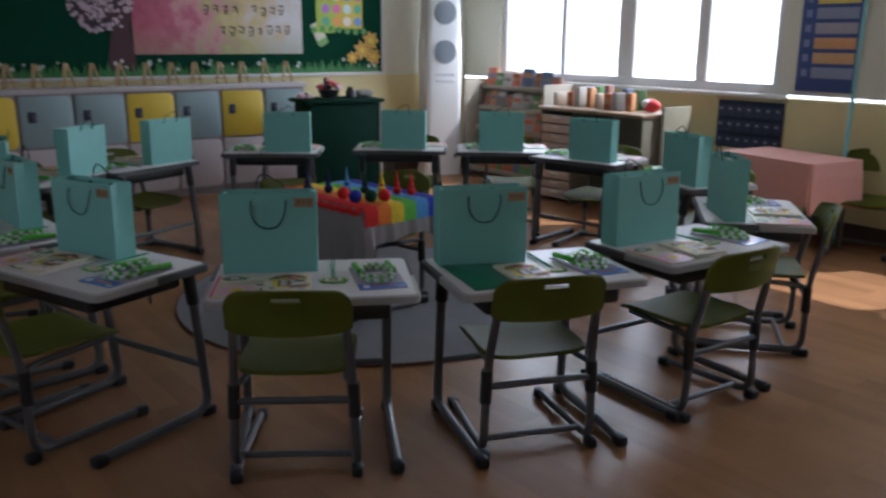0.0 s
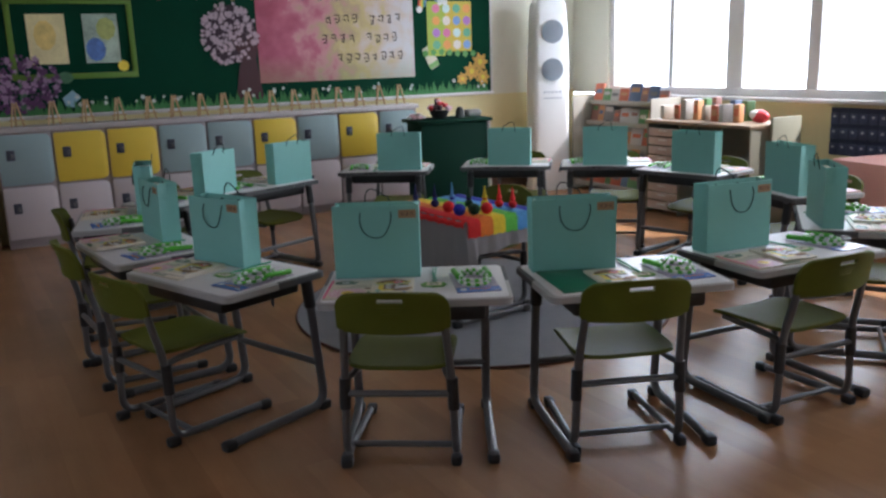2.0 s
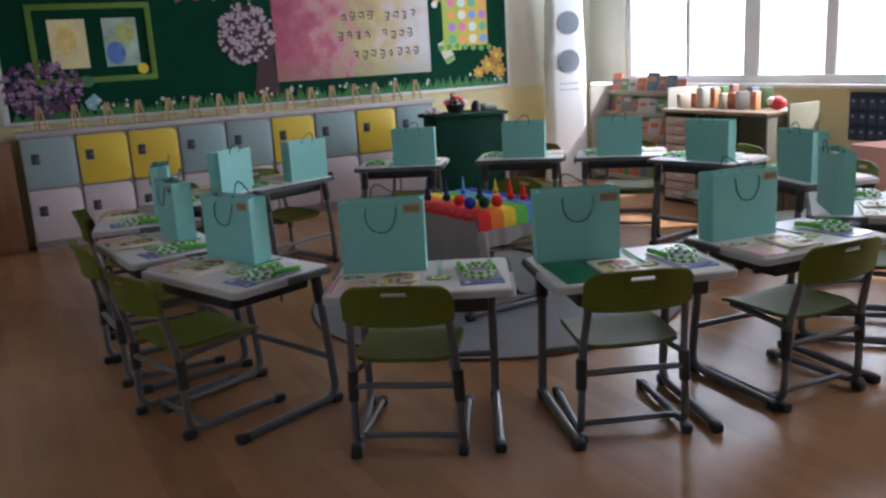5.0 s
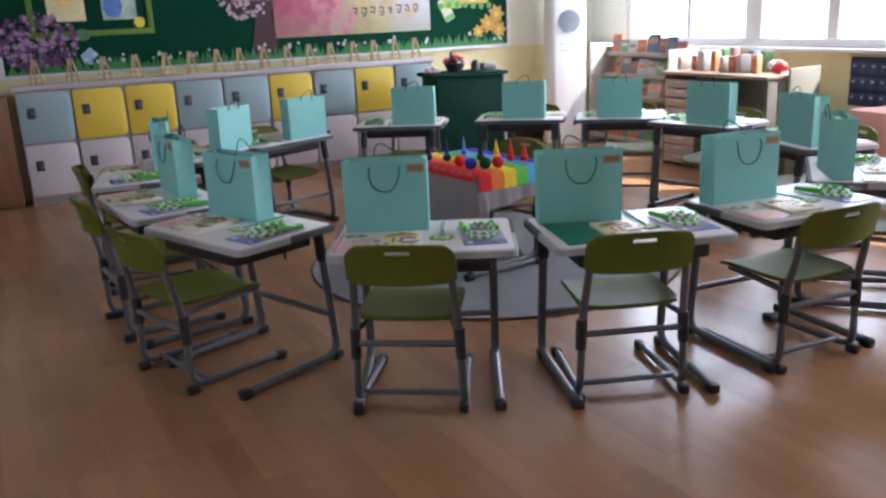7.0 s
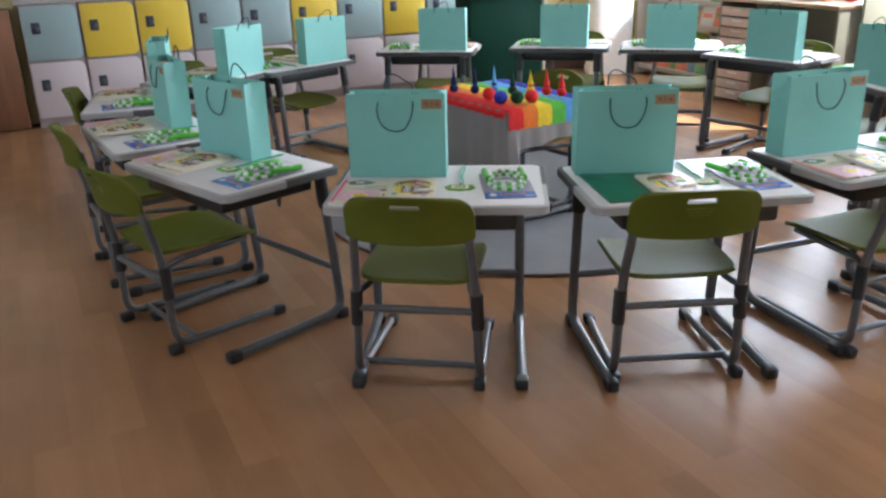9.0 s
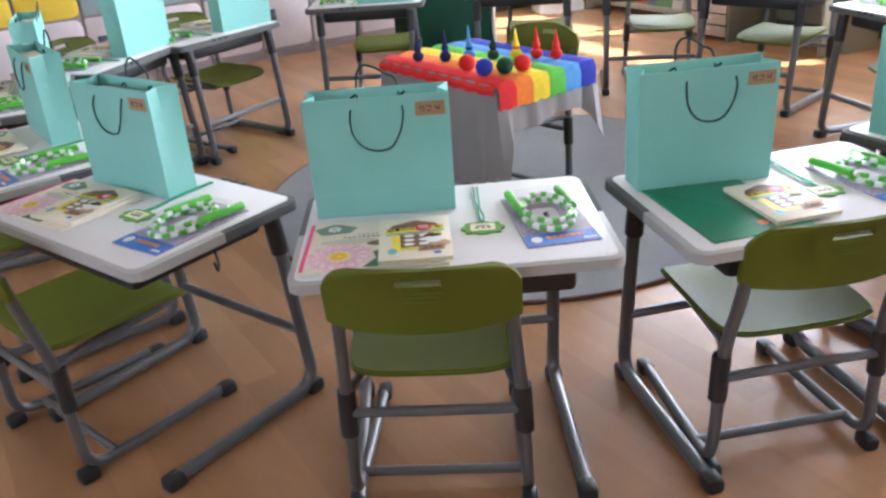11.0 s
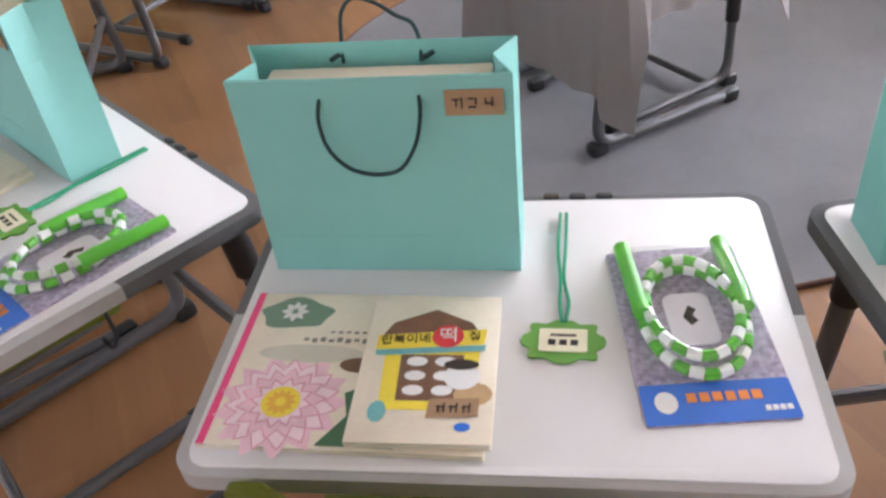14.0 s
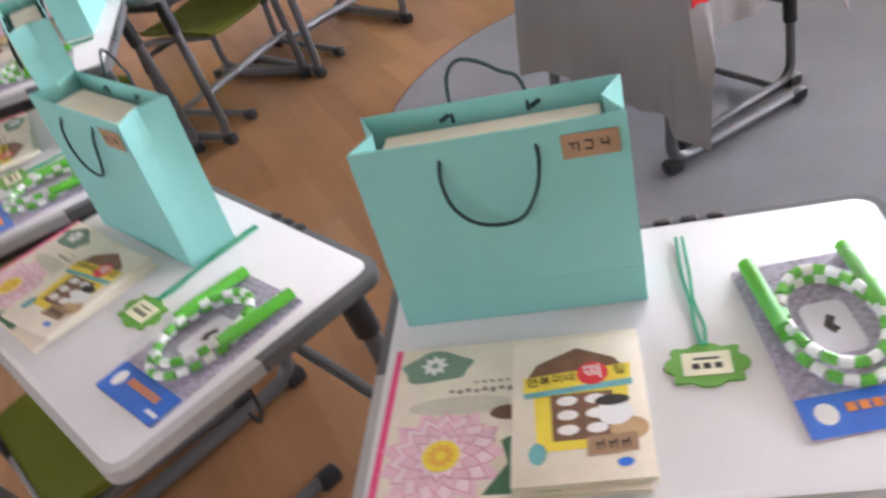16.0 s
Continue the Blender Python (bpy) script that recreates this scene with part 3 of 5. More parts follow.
def lotus_book():
    w, h, t = 0.345, 0.265, 0.007
    b = thing("magazine", "cream picture book with a pink lotus and pink spine", "book", group="picture books on the desks")
    b.scale = (0.845, 0.845, 1)
    book_body(b, w, h, t, COVER)
    z = t + 0.0004
    part("spine_strip", prism(bmesh.new(), [(0, 0), (0.010, 0), (0.010, h), (0, h)], t, z), PINK, b)
    for r0, r1, n, zz, material in ((0.030, 0.086, 13, z, LOTUS), (0.030, 0.074, 15, z + 0.0002, LOTUSDEEP), (0.028, 0.070, 15, z + 0.0004, LOTUSPALE), (0.022, 0.058, 14, z + 0.0006, LOTUSDEEP), (0.020, 0.054, 14, z + 0.0008, LOTUS), (0.014, 0.042, 12, z + 0.0010, LOTUSDEEP), (0.012, 0.037, 12, z + 0.0012, LOTUSPALE)):
        part("petals", petals(bmesh.new(), 0.088, 0.066, r0, r1, n, zz, n * 0.3), material, b)
    part("flower_heart", disc(ring(0.025, 16, cx=0.088, cy=0.066), z + 0.0016), YELLOW, b)
    part("stamens", petals(bmesh.new(), 0.088, 0.066, 0.006, 0.020, 11, z + 0.0018), flat("amber_print", (0.78, 0.44, 0.06)), b)
    part("brown_fish", disc(ring(0.024, 12, 1.2, 0.55, 0.176, 0.132), z + 0.0002), ROOF, b)
    part("pale_ripple", disc(ring(0.055, 18, 1.3, 0.30, 0.105, 0.150), z + 0.0001), flat("grey_green_wash", (0.60, 0.57, 0.46)), b)
    lobes = [(0.066 + 0.050 * (1 + 0.10 * math.sin(5 * a)) * math.cos(a), 0.224 + 0.030 * (1 + 0.14 * math.cos(3 * a + 1)) * math.sin(a)) for a in (2 * math.pi * i / 28 for i in range(28))]
    part("lily_leaf", disc(lobes, z), flat("grey_green_leaf_print", (0.17, 0.27, 0.19)), b)
    part("lily_blossom", petals(bmesh.new(), 0.062, 0.228, 0.004, 0.020, 8, z + 0.0003), WHITEP, b)
    part("dark_leaf", disc([(0.145, 0.004), (0.24, 0.004), (0.235, 0.08), (0.20, 0.105), (0.165, 0.085), (0.175, 0.05)], z + 0.0002), LEAF, b)
    bm = bmesh.new()
    for k in range(9):
        box(bm, (0.092 + 0.0115 * k, 0.176 - (0.002 if k % 2 else 0), z), (0.007, 0.0075 if k % 3 else 0.005, 0.0004))
    for k in range(6):
        box(bm, (0.125 + 0.011 * k, 0.19, z), (0.006, 0.003, 0.0004))
    part("title_bars", bm, flat("soft_grey_ink", (0.25, 0.22, 0.18)), b)
    return b


def house_book():
    w, h, t = 0.158, 0.222, 0.009
    b = thing("story_book", "cream children's book with a yellow rice-cake shop drawing", "book", group="story books on the desks")
    b.scale = (0.915, 0.905, 1)
    book_body(b, w, h, t, COVER)
    z = t + 0.0004
    part("shop_wall", disc([(0.030, 0.045), (0.135, 0.045), (0.138, 0.14), (0.026, 0.14)], z), YELLOW, b)
    part("shop_roof", disc([(0.018, 0.158), (0.030, 0.182), (0.08, 0.205), (0.125, 0.182), (0.140, 0.158)], z), ROOF, b)
    part("shop_window", disc([(0.048, 0.058), (0.118, 0.058), (0.120, 0.128), (0.046, 0.128)], z + 0.0003), ROOF, b)
    for k in range(3):
        for j in range(2):
            part("rice_cake", disc(ring(0.0125, 10, 1.0, 0.62, 0.066 + 0.033 * j, 0.117 - 0.022 * k), z + 0.0006), WHITEP, b)
    part("sign_board", disc([(0.014, 0.136), (0.142, 0.145), (0.144, 0.170), (0.014, 0.160)], z + 0.0006), YELLOW, b, "yellow title board")
    part("awning", disc([(0.016, 0.126), (0.143, 0.134), (0.144, 0.144), (0.014, 0.135)], z + 0.0007), TEALP, b)
    part("red_spot", disc(ring(0.019, 16, cx=0.098, cy=0.158), z + 0.0009), REDP, b)
    part("pot", disc(ring(0.013, 10, 0.8, 1.2, 0.030, 0.042), z + 0.0006), TEALP, b)
    part("round_figure", disc(ring(0.021, 16, 1, 0.95, 0.120, 0.094), z + 0.0009), WHITEP, b)
    part("figure_cap", disc(ring(0.017, 12, 1.2, 0.5, 0.118, 0.112), z + 0.0011), INK, b)
    part("figure_coat", disc(ring(0.019, 14, 1.15, 0.9, 0.134, 0.068), z + 0.0008), PINE, b)
    part("bird", disc(ring(0.009, 10, 1, 0.7, 0.126, 0.022), z + 0.0006), BLUEP, b)
    s = part("name_sticker", disc([(0.085, 0.033), (0.142, 0.036), (0.142, 0.062), (0.087, 0.060)], z + 0.0013), KRAFT, b, "brown kraft name sticker")
    bm = bmesh.new()
    for k in range(3):
        box(bm, (0.100 + 0.014 * k, 0.049, z + 0.0016), (0.009, 0.0022, 0.0004))
        box(bm, (0.098 + 0.014 * k, 0.046, z + 0.0016), (0.0022, 0.010, 0.0004))
        box(bm, (0.104 + 0.014 * k, 0.048, z + 0.0016), (0.0022, 0.013, 0.0004))
    part("writing", bm, INK, s)
    words("title", "만복이네", 0.0165, INK, b, pose(0.048, 0.152, z + 0.0012, 0, 0, 4))
    words("title", "떡", 0.026, WHITEP, b, pose(0.099, 0.158, z + 0.0015, 0, 0, 4))
    words("title", "집", 0.016, INK, b, pose(0.130, 0.158, z + 0.0012, 0, 0, 4))
    return b


def green_folder():
    b = thing("folder", "plain dark green card folder with a small gold crest", "folder")
    part("cover", prism(bmesh.new(), rounded(0.22, 0.305, 0.004, cx=0.11, cy=0.152), 0, 0.004, bevel=0.001), FOLDER, b)
    part("crest", disc(ring(0.012, 8, cx=0.135, cy=0.045), 0.0044), ORANGE, b)
    return b


def rope_pack():
    """A bead skipping rope on a backing card; origin at the card's near left corner."""
    w, h = 0.135, 0.235
    b = thing("skipping_rope_pack", "green and white bead skipping rope on a blue card", "skipping rope", group="rope packs on the desks")
    b.scale = (1.11, 1.125, 1.1)
    part("card", prism(bmesh.new(), rounded(w, h, 0.004, cx=w / 2, cy=h / 2), 0, 0.002), LAVENDER, b)
    part("card_band", prism(bmesh.new(), rounded(w - 0.001, 0.046, 0.003, cx=w / 2, cy=0.0235), 0.002, 0.0026), BLUEP, b, "blue card band with orange writing")
    bm = bmesh.new()
    for k in range(6):
        box(bm, (0.045 + 0.0115 * k, 0.029, 0.0029), (0.0085, 0.010, 0.0006))
    part("lettering", bm, ORANGE, b)
    bm = bmesh.new()
    for k in range(4):
        box(bm, (0.108 + 0.0062 * k, 0.013, 0.0029), (0.0048, 0.0055, 0.0006))
    part("small_lettering", bm, WHITEP, b)
    part("badge", disc(ring(0.0115, 14, 0.9, 1.1, 0.022, 0.025), 0.003), WHITEP, b)
    part("centre_label", prism(bmesh.new(), rounded(0.046, 0.072, 0.012, cx=w / 2, cy=0.128), 0.002, 0.0028), flat("pale_lilac_card", (0.82, 0.78, 0.86)), b)
    part("jumping_figure_print", disc([(0.066, 0.118), (0.074, 0.124), (0.070, 0.132), (0.075, 0.140), (0.068, 0.146), (0.064, 0.138), (0.060, 0.130)], 0.0031), INK, b)
    beads = [mesh_of("bead", tube(bmesh.new(), [(-0.0066, 0, 0), (0.0066, 0, 0)], 0.0056, 8), m) for m in (LIME, WHITEB)]
    for lap, (rx, ry, cy, z, n) in enumerate(((0.048, 0.072, 0.122, 0.009, 24), (0.043, 0.067, 0.131, 0.0185, 22))):
        for k in range(n):
            a = 2 * math.pi * (k + 0.5 * lap) / n
            x, y = w / 2 + rx * math.cos(a), cy + ry * math.sin(a)
            ob = new("bead", beads[k % 2])
            ob.parent = b
            ob.matrix_basis = pose(x, y, z, 0, 0, math.degrees(math.atan2(ry * math.cos(a), -rx * math.sin(a))))
    for s in (-1, 1):
        hx = w / 2 + s * 0.047
        part("grip", tube(bmesh.new(), [(hx + s * 0.002, 0.122, 0.019), (hx + s * 0.003, 0.15, 0.018), (hx + s * 0.004, 0.228, 0.012), (hx + s * 0.004, 0.232, 0.012)], 0.0088, 12), LIME, b)
    bm = bmesh.new()
    box(bm, (w / 2, 0.13, 0.0165), (0.116, 0.172, 0.030), 0.012, seg=3)
    blister = part("blister", bm, GLASS, b, "clear plastic blister")
    blister.visible_shadow = False
    return b


def name_tag():
    b = thing("name_tag", "scalloped green name badge on a green lanyard", "name tag", group="name tags on the desks")
    out = []
    for k in range(48):
        a = 2 * math.pi * k / 48
        r = 1 + 0.10 * math.cos(8 * a)
        out.append((0.042 * r * math.copysign(abs(math.cos(a)) ** 0.75, math.cos(a)), 0.030 * r * math.copysign(abs(math.sin(a)) ** 0.75, math.sin(a))))
    part("badge", prism(bmesh.new(), out, 0, 0.003), flat("leaf_badge_green", (0.13, 0.36, 0.05)), b)
    part("plate", prism(bmesh.new(), rounded(0.052, 0.034, 0.002), 0.003, 0.0042), flat("pale_yellow_card", (0.80, 0.76, 0.55)), b)
    bm = bmesh.new()
    for k in range(3):
        box(bm, (-0.012 + 0.012 * k, -0.004, 0.0044), (0.008, 0.008, 0.0005))
    box(bm, (0, 0.007, 0.0044), (0.028, 0.003, 0.0005))
    part("writing", bm, INK, b)
    teal = flat("green_lanyard", (0.02, 0.33, 0.17))
    for s in (-1, 1):
        pts = [(0.002 * s, 0.028, 0.004), (0.006 * s, 0.06, 0.003), (0.001 * s - 0.004, 0.10, 0.004), (0.005 * s - 0.006, 0.150, 0.004), (0.004 * s - 0.006, 0.228, 0.004)]
        part("lanyard", tube(bmesh.new(), fillet(pts, 0.03, 3), 0.0021, 6), teal, b)
    return b


# ---- the ring: front left corner of each desk and its turn ----
RING = [("a", 2.609, 1.266, -28.4), ("b", 3.278, 0.880, -18.0), ("c", 4.055, 0.722, -4.0), ("d", 5.05, 0.775, 41.4), ("e", 5.80, 1.54, 75.0),
        ("g", 6.118, 2.557, 103.0), ("h", 6.04, 3.46, 141.0), ("i", 5.50, 3.94, 142.0), ("j", 4.69, 4.33, 146.5), ("k", 3.505, 4.50, 203.0),
        ("l", 2.866, 4.306, -140.0), ("n", 2.16, 3.77, -100.0), ("m", 2.035, 2.88, -82.0), ("o", 2.140, 2.110, -68.2)]
BAGS = {"o": (0.213, 0.330, 2.0), "b": (0.188, 0.357, -4.5), "i": (0.296, 0.335, 0.0), "h": (0.335, 0.35, 0.0), "g": (0.225, 0.35, 0.0), "k": (0.17, 0.35, 0.0), "j": (0.213, 0.35, 0.0), "d": (0.19, 0.35, 12.0)}
CHAIRS = {"a": (2.850, 1.166, -33.5), "b": (3.565, 0.838, -21.0), "o": (2.142, 1.91, -70.8), "c": (4.34, 0.695, -3.0)}


def copies(build):
    """The first call builds the thing, later calls copy it."""
    made = []

    def put(m):
        if not made:
            made.append(build())
            made[0].matrix_basis = m @ Matrix.Diagonal((*made[0].scale, 1))
            return made[0]
        return copy_thing(made[0], m)
    return put


put_desk, put_chair, put_bag = copies(student_desk), copies(student_chair), copies(paper_bag)
put_lotus, put_house, put_pack, put_tag = copies(lotus_book), copies(house_book), copies(rope_pack), copies(name_tag)
rnd = random.Random(4)
for key, fx, fy, turn in RING:
    base = pose(fx, fy, 0, 0, 0, turn)

    def on(u, v, z, rz=0.0):
        return base @ pose(u, v, z, 0, 0, rz)
    put_desk(on(DW / 2, DD / 2, 0))
    j = (lambda s: 0.0) if key in "ab" else (lambda s: rnd.uniform(-s, s))
    if key in CHAIRS:
        cx, cy, ct = CHAIRS[key]
        put_chair(pose(cx, cy, 0, 0, 0, ct))
    else:
        put_chair(on(0.25 + j(0.03), j(0.02), 0, j(4)))
    top = DH + 0.0005
    bu, bv, br = BAGS.get(key, (0.188, 0.348, 0.0))
    put_bag(on(bu, bv, top, -1.0 + br + j(2)))
    if key == "b":
        f = green_folder()
        f.matrix_basis = on(0.052, 0.032, top, 2)
        put_house(on(0.20, 0.053, top + 0.0045, 1))
    elif key == "a":
        put_lotus(on(0.022, 0.031, top, -1.5))
        put_house(on(0.176, 0.030, top + 0.0075, 0))
    elif key == "o":
        put_lotus(on(0.02, 0.03, top, 2))
        put_house(on(0.175, 0.045, top + 0.0075, 8))
    else:
        put_lotus(on(0.02 + j(0.01), 0.02, top, j(3)))
        put_house(on(0.165 + j(0.02), 0.035, top + 0.0075, j(7)))
    put_tag(on(0.389, 0.182 + j(0.02), top, -2 + j(6)))
    put_pack(on(0.468 + j(0.01), 0.066 + j(0.008), top, 6 + j(4)))

# ---- round rug and the covered desk in the middle ----
RX, RY, RR = 4.07, 2.65, 1.035
rug = thing("round_rug", "round grey felt rug with a brown bound edge", "rug", pose(RX, RY, 0))
part("rug_mat", prism(bmesh.new(), ring(RR - 0.012, 72), 0.0, 0.012, bevel=0.003), RUG, rug)
bm = bmesh.new()
loop = [(math.cos(2 * math.pi * i / 72) * (RR - 0.008), math.sin(2 * math.pi * i / 72) * (RR - 0.008), 0.007) for i in range(72)]
part("bound_edge", tube(bm, loop + loop[:1], 0.0065, 8), RUGEDGE, rug)

MID = pose(4.19, 2.285, 0.012, 0, 0, 97)
TOP = 0.56
mid_desk = student_desk(TOP)
mid_desk.matrix_basis = MID @ pose(DW / 2, DD / 2, 0)
tagged(mid_desk, "grey steel school desk hidden under a grey cloth")
put_chair(MID @ pose(0.33, -0.03, 0, 0, 0, 4))


def draped_cloth():
    c = thing("tablecloth", "grey cloth hanging in folds over the middle desk", "tablecloth", MID)
    bm = bmesh.new()
    z = TOP + 0.004
    w, d, cx, cy = DW + 0.02, DD + 0.02, DW / 2, DD / 2
    base = []
    n = 26
    corners = [(cx - w / 2, cy - d / 2), (cx + w / 2, cy - d / 2), (cx + w / 2, cy + d / 2), (cx - w / 2, cy + d / 2)]
    # how low the hem hangs midway along each side, and at the corners
    mids, drop, steep = [0.38, 0.34, 0.17, 0.40], [0.24, 0.22, 0.13, 0.12], [9, 9, 5, 10]
    for k in range(4):
        a, b = Vector(corners[k]), Vector(corners[(k + 1) % 4])
        for i in range(n):
            s = i / n
            p = a.lerp(b, s)
            nrm = Vector(((b - a).y, -(b - a).x)).normalized()
            e = abs(2 * s - 1)
            g = e ** steep[k]
            low = mids[k] * (1 - g) + (drop[k] if s < 0.5 else drop[(k + 1) % 4]) * g + 0.012 * math.sin(7 * s + k)
            base.append((p, nrm, low, k + s, e))
    rows = []
    for j in range(11):
        f = j / 10
        row = []
        for p, nrm, low, q, e in base:
            zz = z - (z - low) * f
            wave = 0.011 * math.sin(q * 19) + 0.007 * math.sin(q * 43 + 1.3)
            out = 0.004 + f * (0.016 + wave * (0.5 + e)) + (0.042 * f * e ** 9)
            row.append(bm.verts.new((p.x + nrm.x * out, p.y + nrm.y * out, zz)))
        rows.append(row)
    m = len(base)
    for a, b in zip(rows, rows[1:]):
        for i in range(m):
            bm.faces.new((a[i], a[(i + 1) % m], b[(i + 1) % m], b[i]))
    bm.faces.new(rows[0])
    bmesh.ops.recalc_face_normals(bm, faces=bm.faces)
    bmesh.ops.solidify(bm, geom=list(bm.faces), thickness=0.0018)
    part("sheet", bm, CLOTH, c)
    return c


draped_cloth()
RAINBOW = [("red", (0.72, 0.02, 0.02)), ("orange", (0.80, 0.20, 0.02)), ("yellow", (0.84, 0.62, 0.03)), ("green", (0.12, 0.50, 0.06)), ("sky_blue", (0.10, 0.32, 0.68)), ("blue", (0.025, 0.04, 0.42))]
SOFT = {n: mat(n + "_wool", c, 0.85, vary=0.18, scale=40, bump=0.6, bump_scale=260) for n, c in RAINBOW}
SOFT["navy"] = mat("navy_wool", (0.012, 0.014, 0.10), 0.85, vary=0.2, scale=40, bump=0.5, bump_scale=260)
SOFT["dark_green"] = mat("dark_green_wool", (0.006, 0.055, 0.022), 0.85, vary=0.2, scale=40, bump=0.5, bump_scale=260)
runner = thing("rainbow_cloth", "rainbow striped soft cloth spread over the grey cloth", "cloth", MID)
SW = (DD + 0.01) / 6
for k, (n, c) in enumerate(RAINBOW):
    v = DD + 0.005 - SW * (k + 0.5)
    rows = []
    for i in range(31):
        u = -0.02 + (DW + 0.03) * i / 30
        bump = 0.006 + 0.004 * math.sin(i * 2.1 + k) + 0.002 * math.sin(i * 5.3 + 2 * k)
        rows.append([(u, v - SW / 2 + SW * q / 6, TOP + 0.008 + bump * math.sin(math.pi * q / 6)) for q in range(7)])
    over = [[(-0.034, y, TOP - 0.016 * s + 0.004 * math.sin(q * 1.7 + k)) for q, (_, y, _) in enumerate(rows[0])] for s in (5, 3, 1)]
    part("stripe", shell(over + rows, 0.003), SOFT[n], runner)
side = [[(-0.02 + (DW + 0.03) * i / 30, DD + 0.006 + 0.02 * (s > 0), TOP + 0.008 - 0.018 * s + 0.004 * math.sin(i * 1.9)) for s in range(3)] for i in range(31)]
part("side_fringe", shell(side, 0.003), SOFT["red"], runner)


def wool_ball(color, u, v, r):
    bm = ball(bmesh.new(), (0, 0, r), r, sub=3)
    for vert in bm.verts:
        vert.co += vert.normal * 0.0016 * math.sin(vert.co.z * 900) * math.cos(vert.co.x * 700)
    return solid("wool_ball", bm, SOFT[color], "small %s crocheted wool ball on the rainbow cloth" % color.replace("_", " "), "toy ball", MID @ pose(u, v, TOP + 0.012), group="wool balls")


def peg_toy(color, u, v, h, head):
    t = thing("peg_toy", "small %s felt gnome with a tall pointed cap" % color.replace("_", " "), "toy", MID @ pose(u, v, TOP + 0.012), group="peg toys")
    part("body", ball(bmesh.new(), (0, 0, 0.021), 0.022, (1, 1, 0.95), 3), SOFT[color], t)
    part("face", ball(bmesh.new(), (0, 0, 0.047), 0.014), SOFT[head], t)
    part("cap", tube(bmesh.new(), [(0, 0, 0.052), (0, 0, 0.07), (0.002, 0, h)], lambda s: 0.014 * (1 - s) + 0.0015, 12), SOFT[color], t)
    return t


for color, u, v, r in (("red", 0.207, 0.405, 0.030), ("blue", 0.10, 0.415, 0.031), ("dark_green", 0.06, 0.355, 0.030), ("red", 0.04, 0.29, 0.030)):
    wool_ball(color, u, v, r)
for color, head, u, v, h in (("navy", "navy", 0.483, 0.42, 0.125), ("navy", "blue", 0.391, 0.36, 0.125), ("sky_blue", "blue", 0.338, 0.285, 0.13), ("dark_green", "navy", 0.259, 0.235, 0.115), ("yellow", "orange", 0.199, 0.175, 0.115), ("red", "red", 0.142, 0.125, 0.12), ("red", "red", 0.075, 0.09, 0.11)):
    peg_toy(color, u, v, h, head)

# ---- lockers along the board wall ----
LY, LX, LW = 6.0, 1.8, 0.4
TOPROW = [BLUEDOOR, YELLOWDOOR, YELLOWDOOR, BLUEDOOR, BLUEDOOR, YELLOWDOOR, BLUEDOOR, YELLOWDOOR, BLUEDOOR]
NAMES = {BLUEDOOR: "grey-blue", YELLOWDOOR: "yellow", PINKDOOR: "pale pink"}


def door_outline(w, h):
    """A door with a large curve at its two corners on the hinge side."""
    out = []
    for cx, cy, r, a in ((w / 2, h / 2, 0.05, 0), (-w / 2, h / 2, 0.012, 90), (-w / 2, -h / 2, 0.012, 180), (w / 2, -h / 2, 0.05, 270)):
        sx, sy = math.copysign(1, cx), math.copysign(1, cy)
        for i in range(7):
            b = radians(a + 15 * i)
            out.append((cx - sx * r + r * math.cos(b), cy - sy * r + r * math.sin(b)))
    return out


for k in range(9):
    lk = thing("locker", "two-door school locker, %s door over a pale pink one" % NAMES[TOPROW[k]], "locker", pose(LX + LW * (k + 0.5), LY, 0), group="lockers along the wall")
    bm = bmesh.new()
    box(bm, (0, 0.115, 0.465), (LW - 0.002, 0.20, 0.87), 0.003)
    part("carcass", bm, LOCKBODY, lk)
    for z0, z1, material in ((0.075, 0.478, PINKDOOR), (0.498, 0.885, TOPROW[k])):
        m = Matrix.Translation((0, 0.014, (z0 + z1) / 2)) @ Matrix.Rotation(radians(90), 4, "X")
        d = part("door", prism(bmesh.new(), door_outline(LW - 0.022, z1 - z0), 0, 0.018, m, 0.003), material, lk, "%s locker door" % NAMES[material])
        zc = z0 + (z1 - z0) * 0.60
        bm = bmesh.new()
        box(bm, (-0.105, -0.007, zc), (0.060, 0.010, 0.082), 0.006)
        h = part("lock_plate", bm, flat("dark_lock_plate", (0.05, 0.055, 0.08)), d)
        bm = bmesh.new()
        box(bm, (-0.095, -0.016, zc - 0.006), (0.022, 0.012, 0.034), 0.004)
        part("latch", bm, STEEL, d)
    bm = bmesh.new()
    box(bm, (0, 0.118, 0.016), (LW - 0.004, 0.19, 0.032))
    part("plinth", bm, LOCKBODY, lk)
bm = bmesh.new()
box(bm, (LX + LW * 4.5, 6.107, 0.922), (LW * 9 + 0.04, 0.235, 0.042), 0.006)
solid("locker_worktop", bm, LEDGE, "long pale worktop over the row of lockers", "worktop")

cab = thing("wooden_cabinet", "brown wooden cabinet at the end of the lockers", "cabinet", pose(1.28, 6.0, 0))
bm = bmesh.new()
box(bm, (0, 0.11, 0.44), (0.92, 0.22, 0.86), 0.005)
part("body", bm, DARKWOOD, cab)
for s in (-1, 1):
    bm = bmesh.new()
    box(bm, (s * 0.23, -0.008, 0.45), (0.445, 0.016, 0.80), 0.004)
    part("door", bm, DARKWOOD, cab)

# ---- easels on the worktop ----


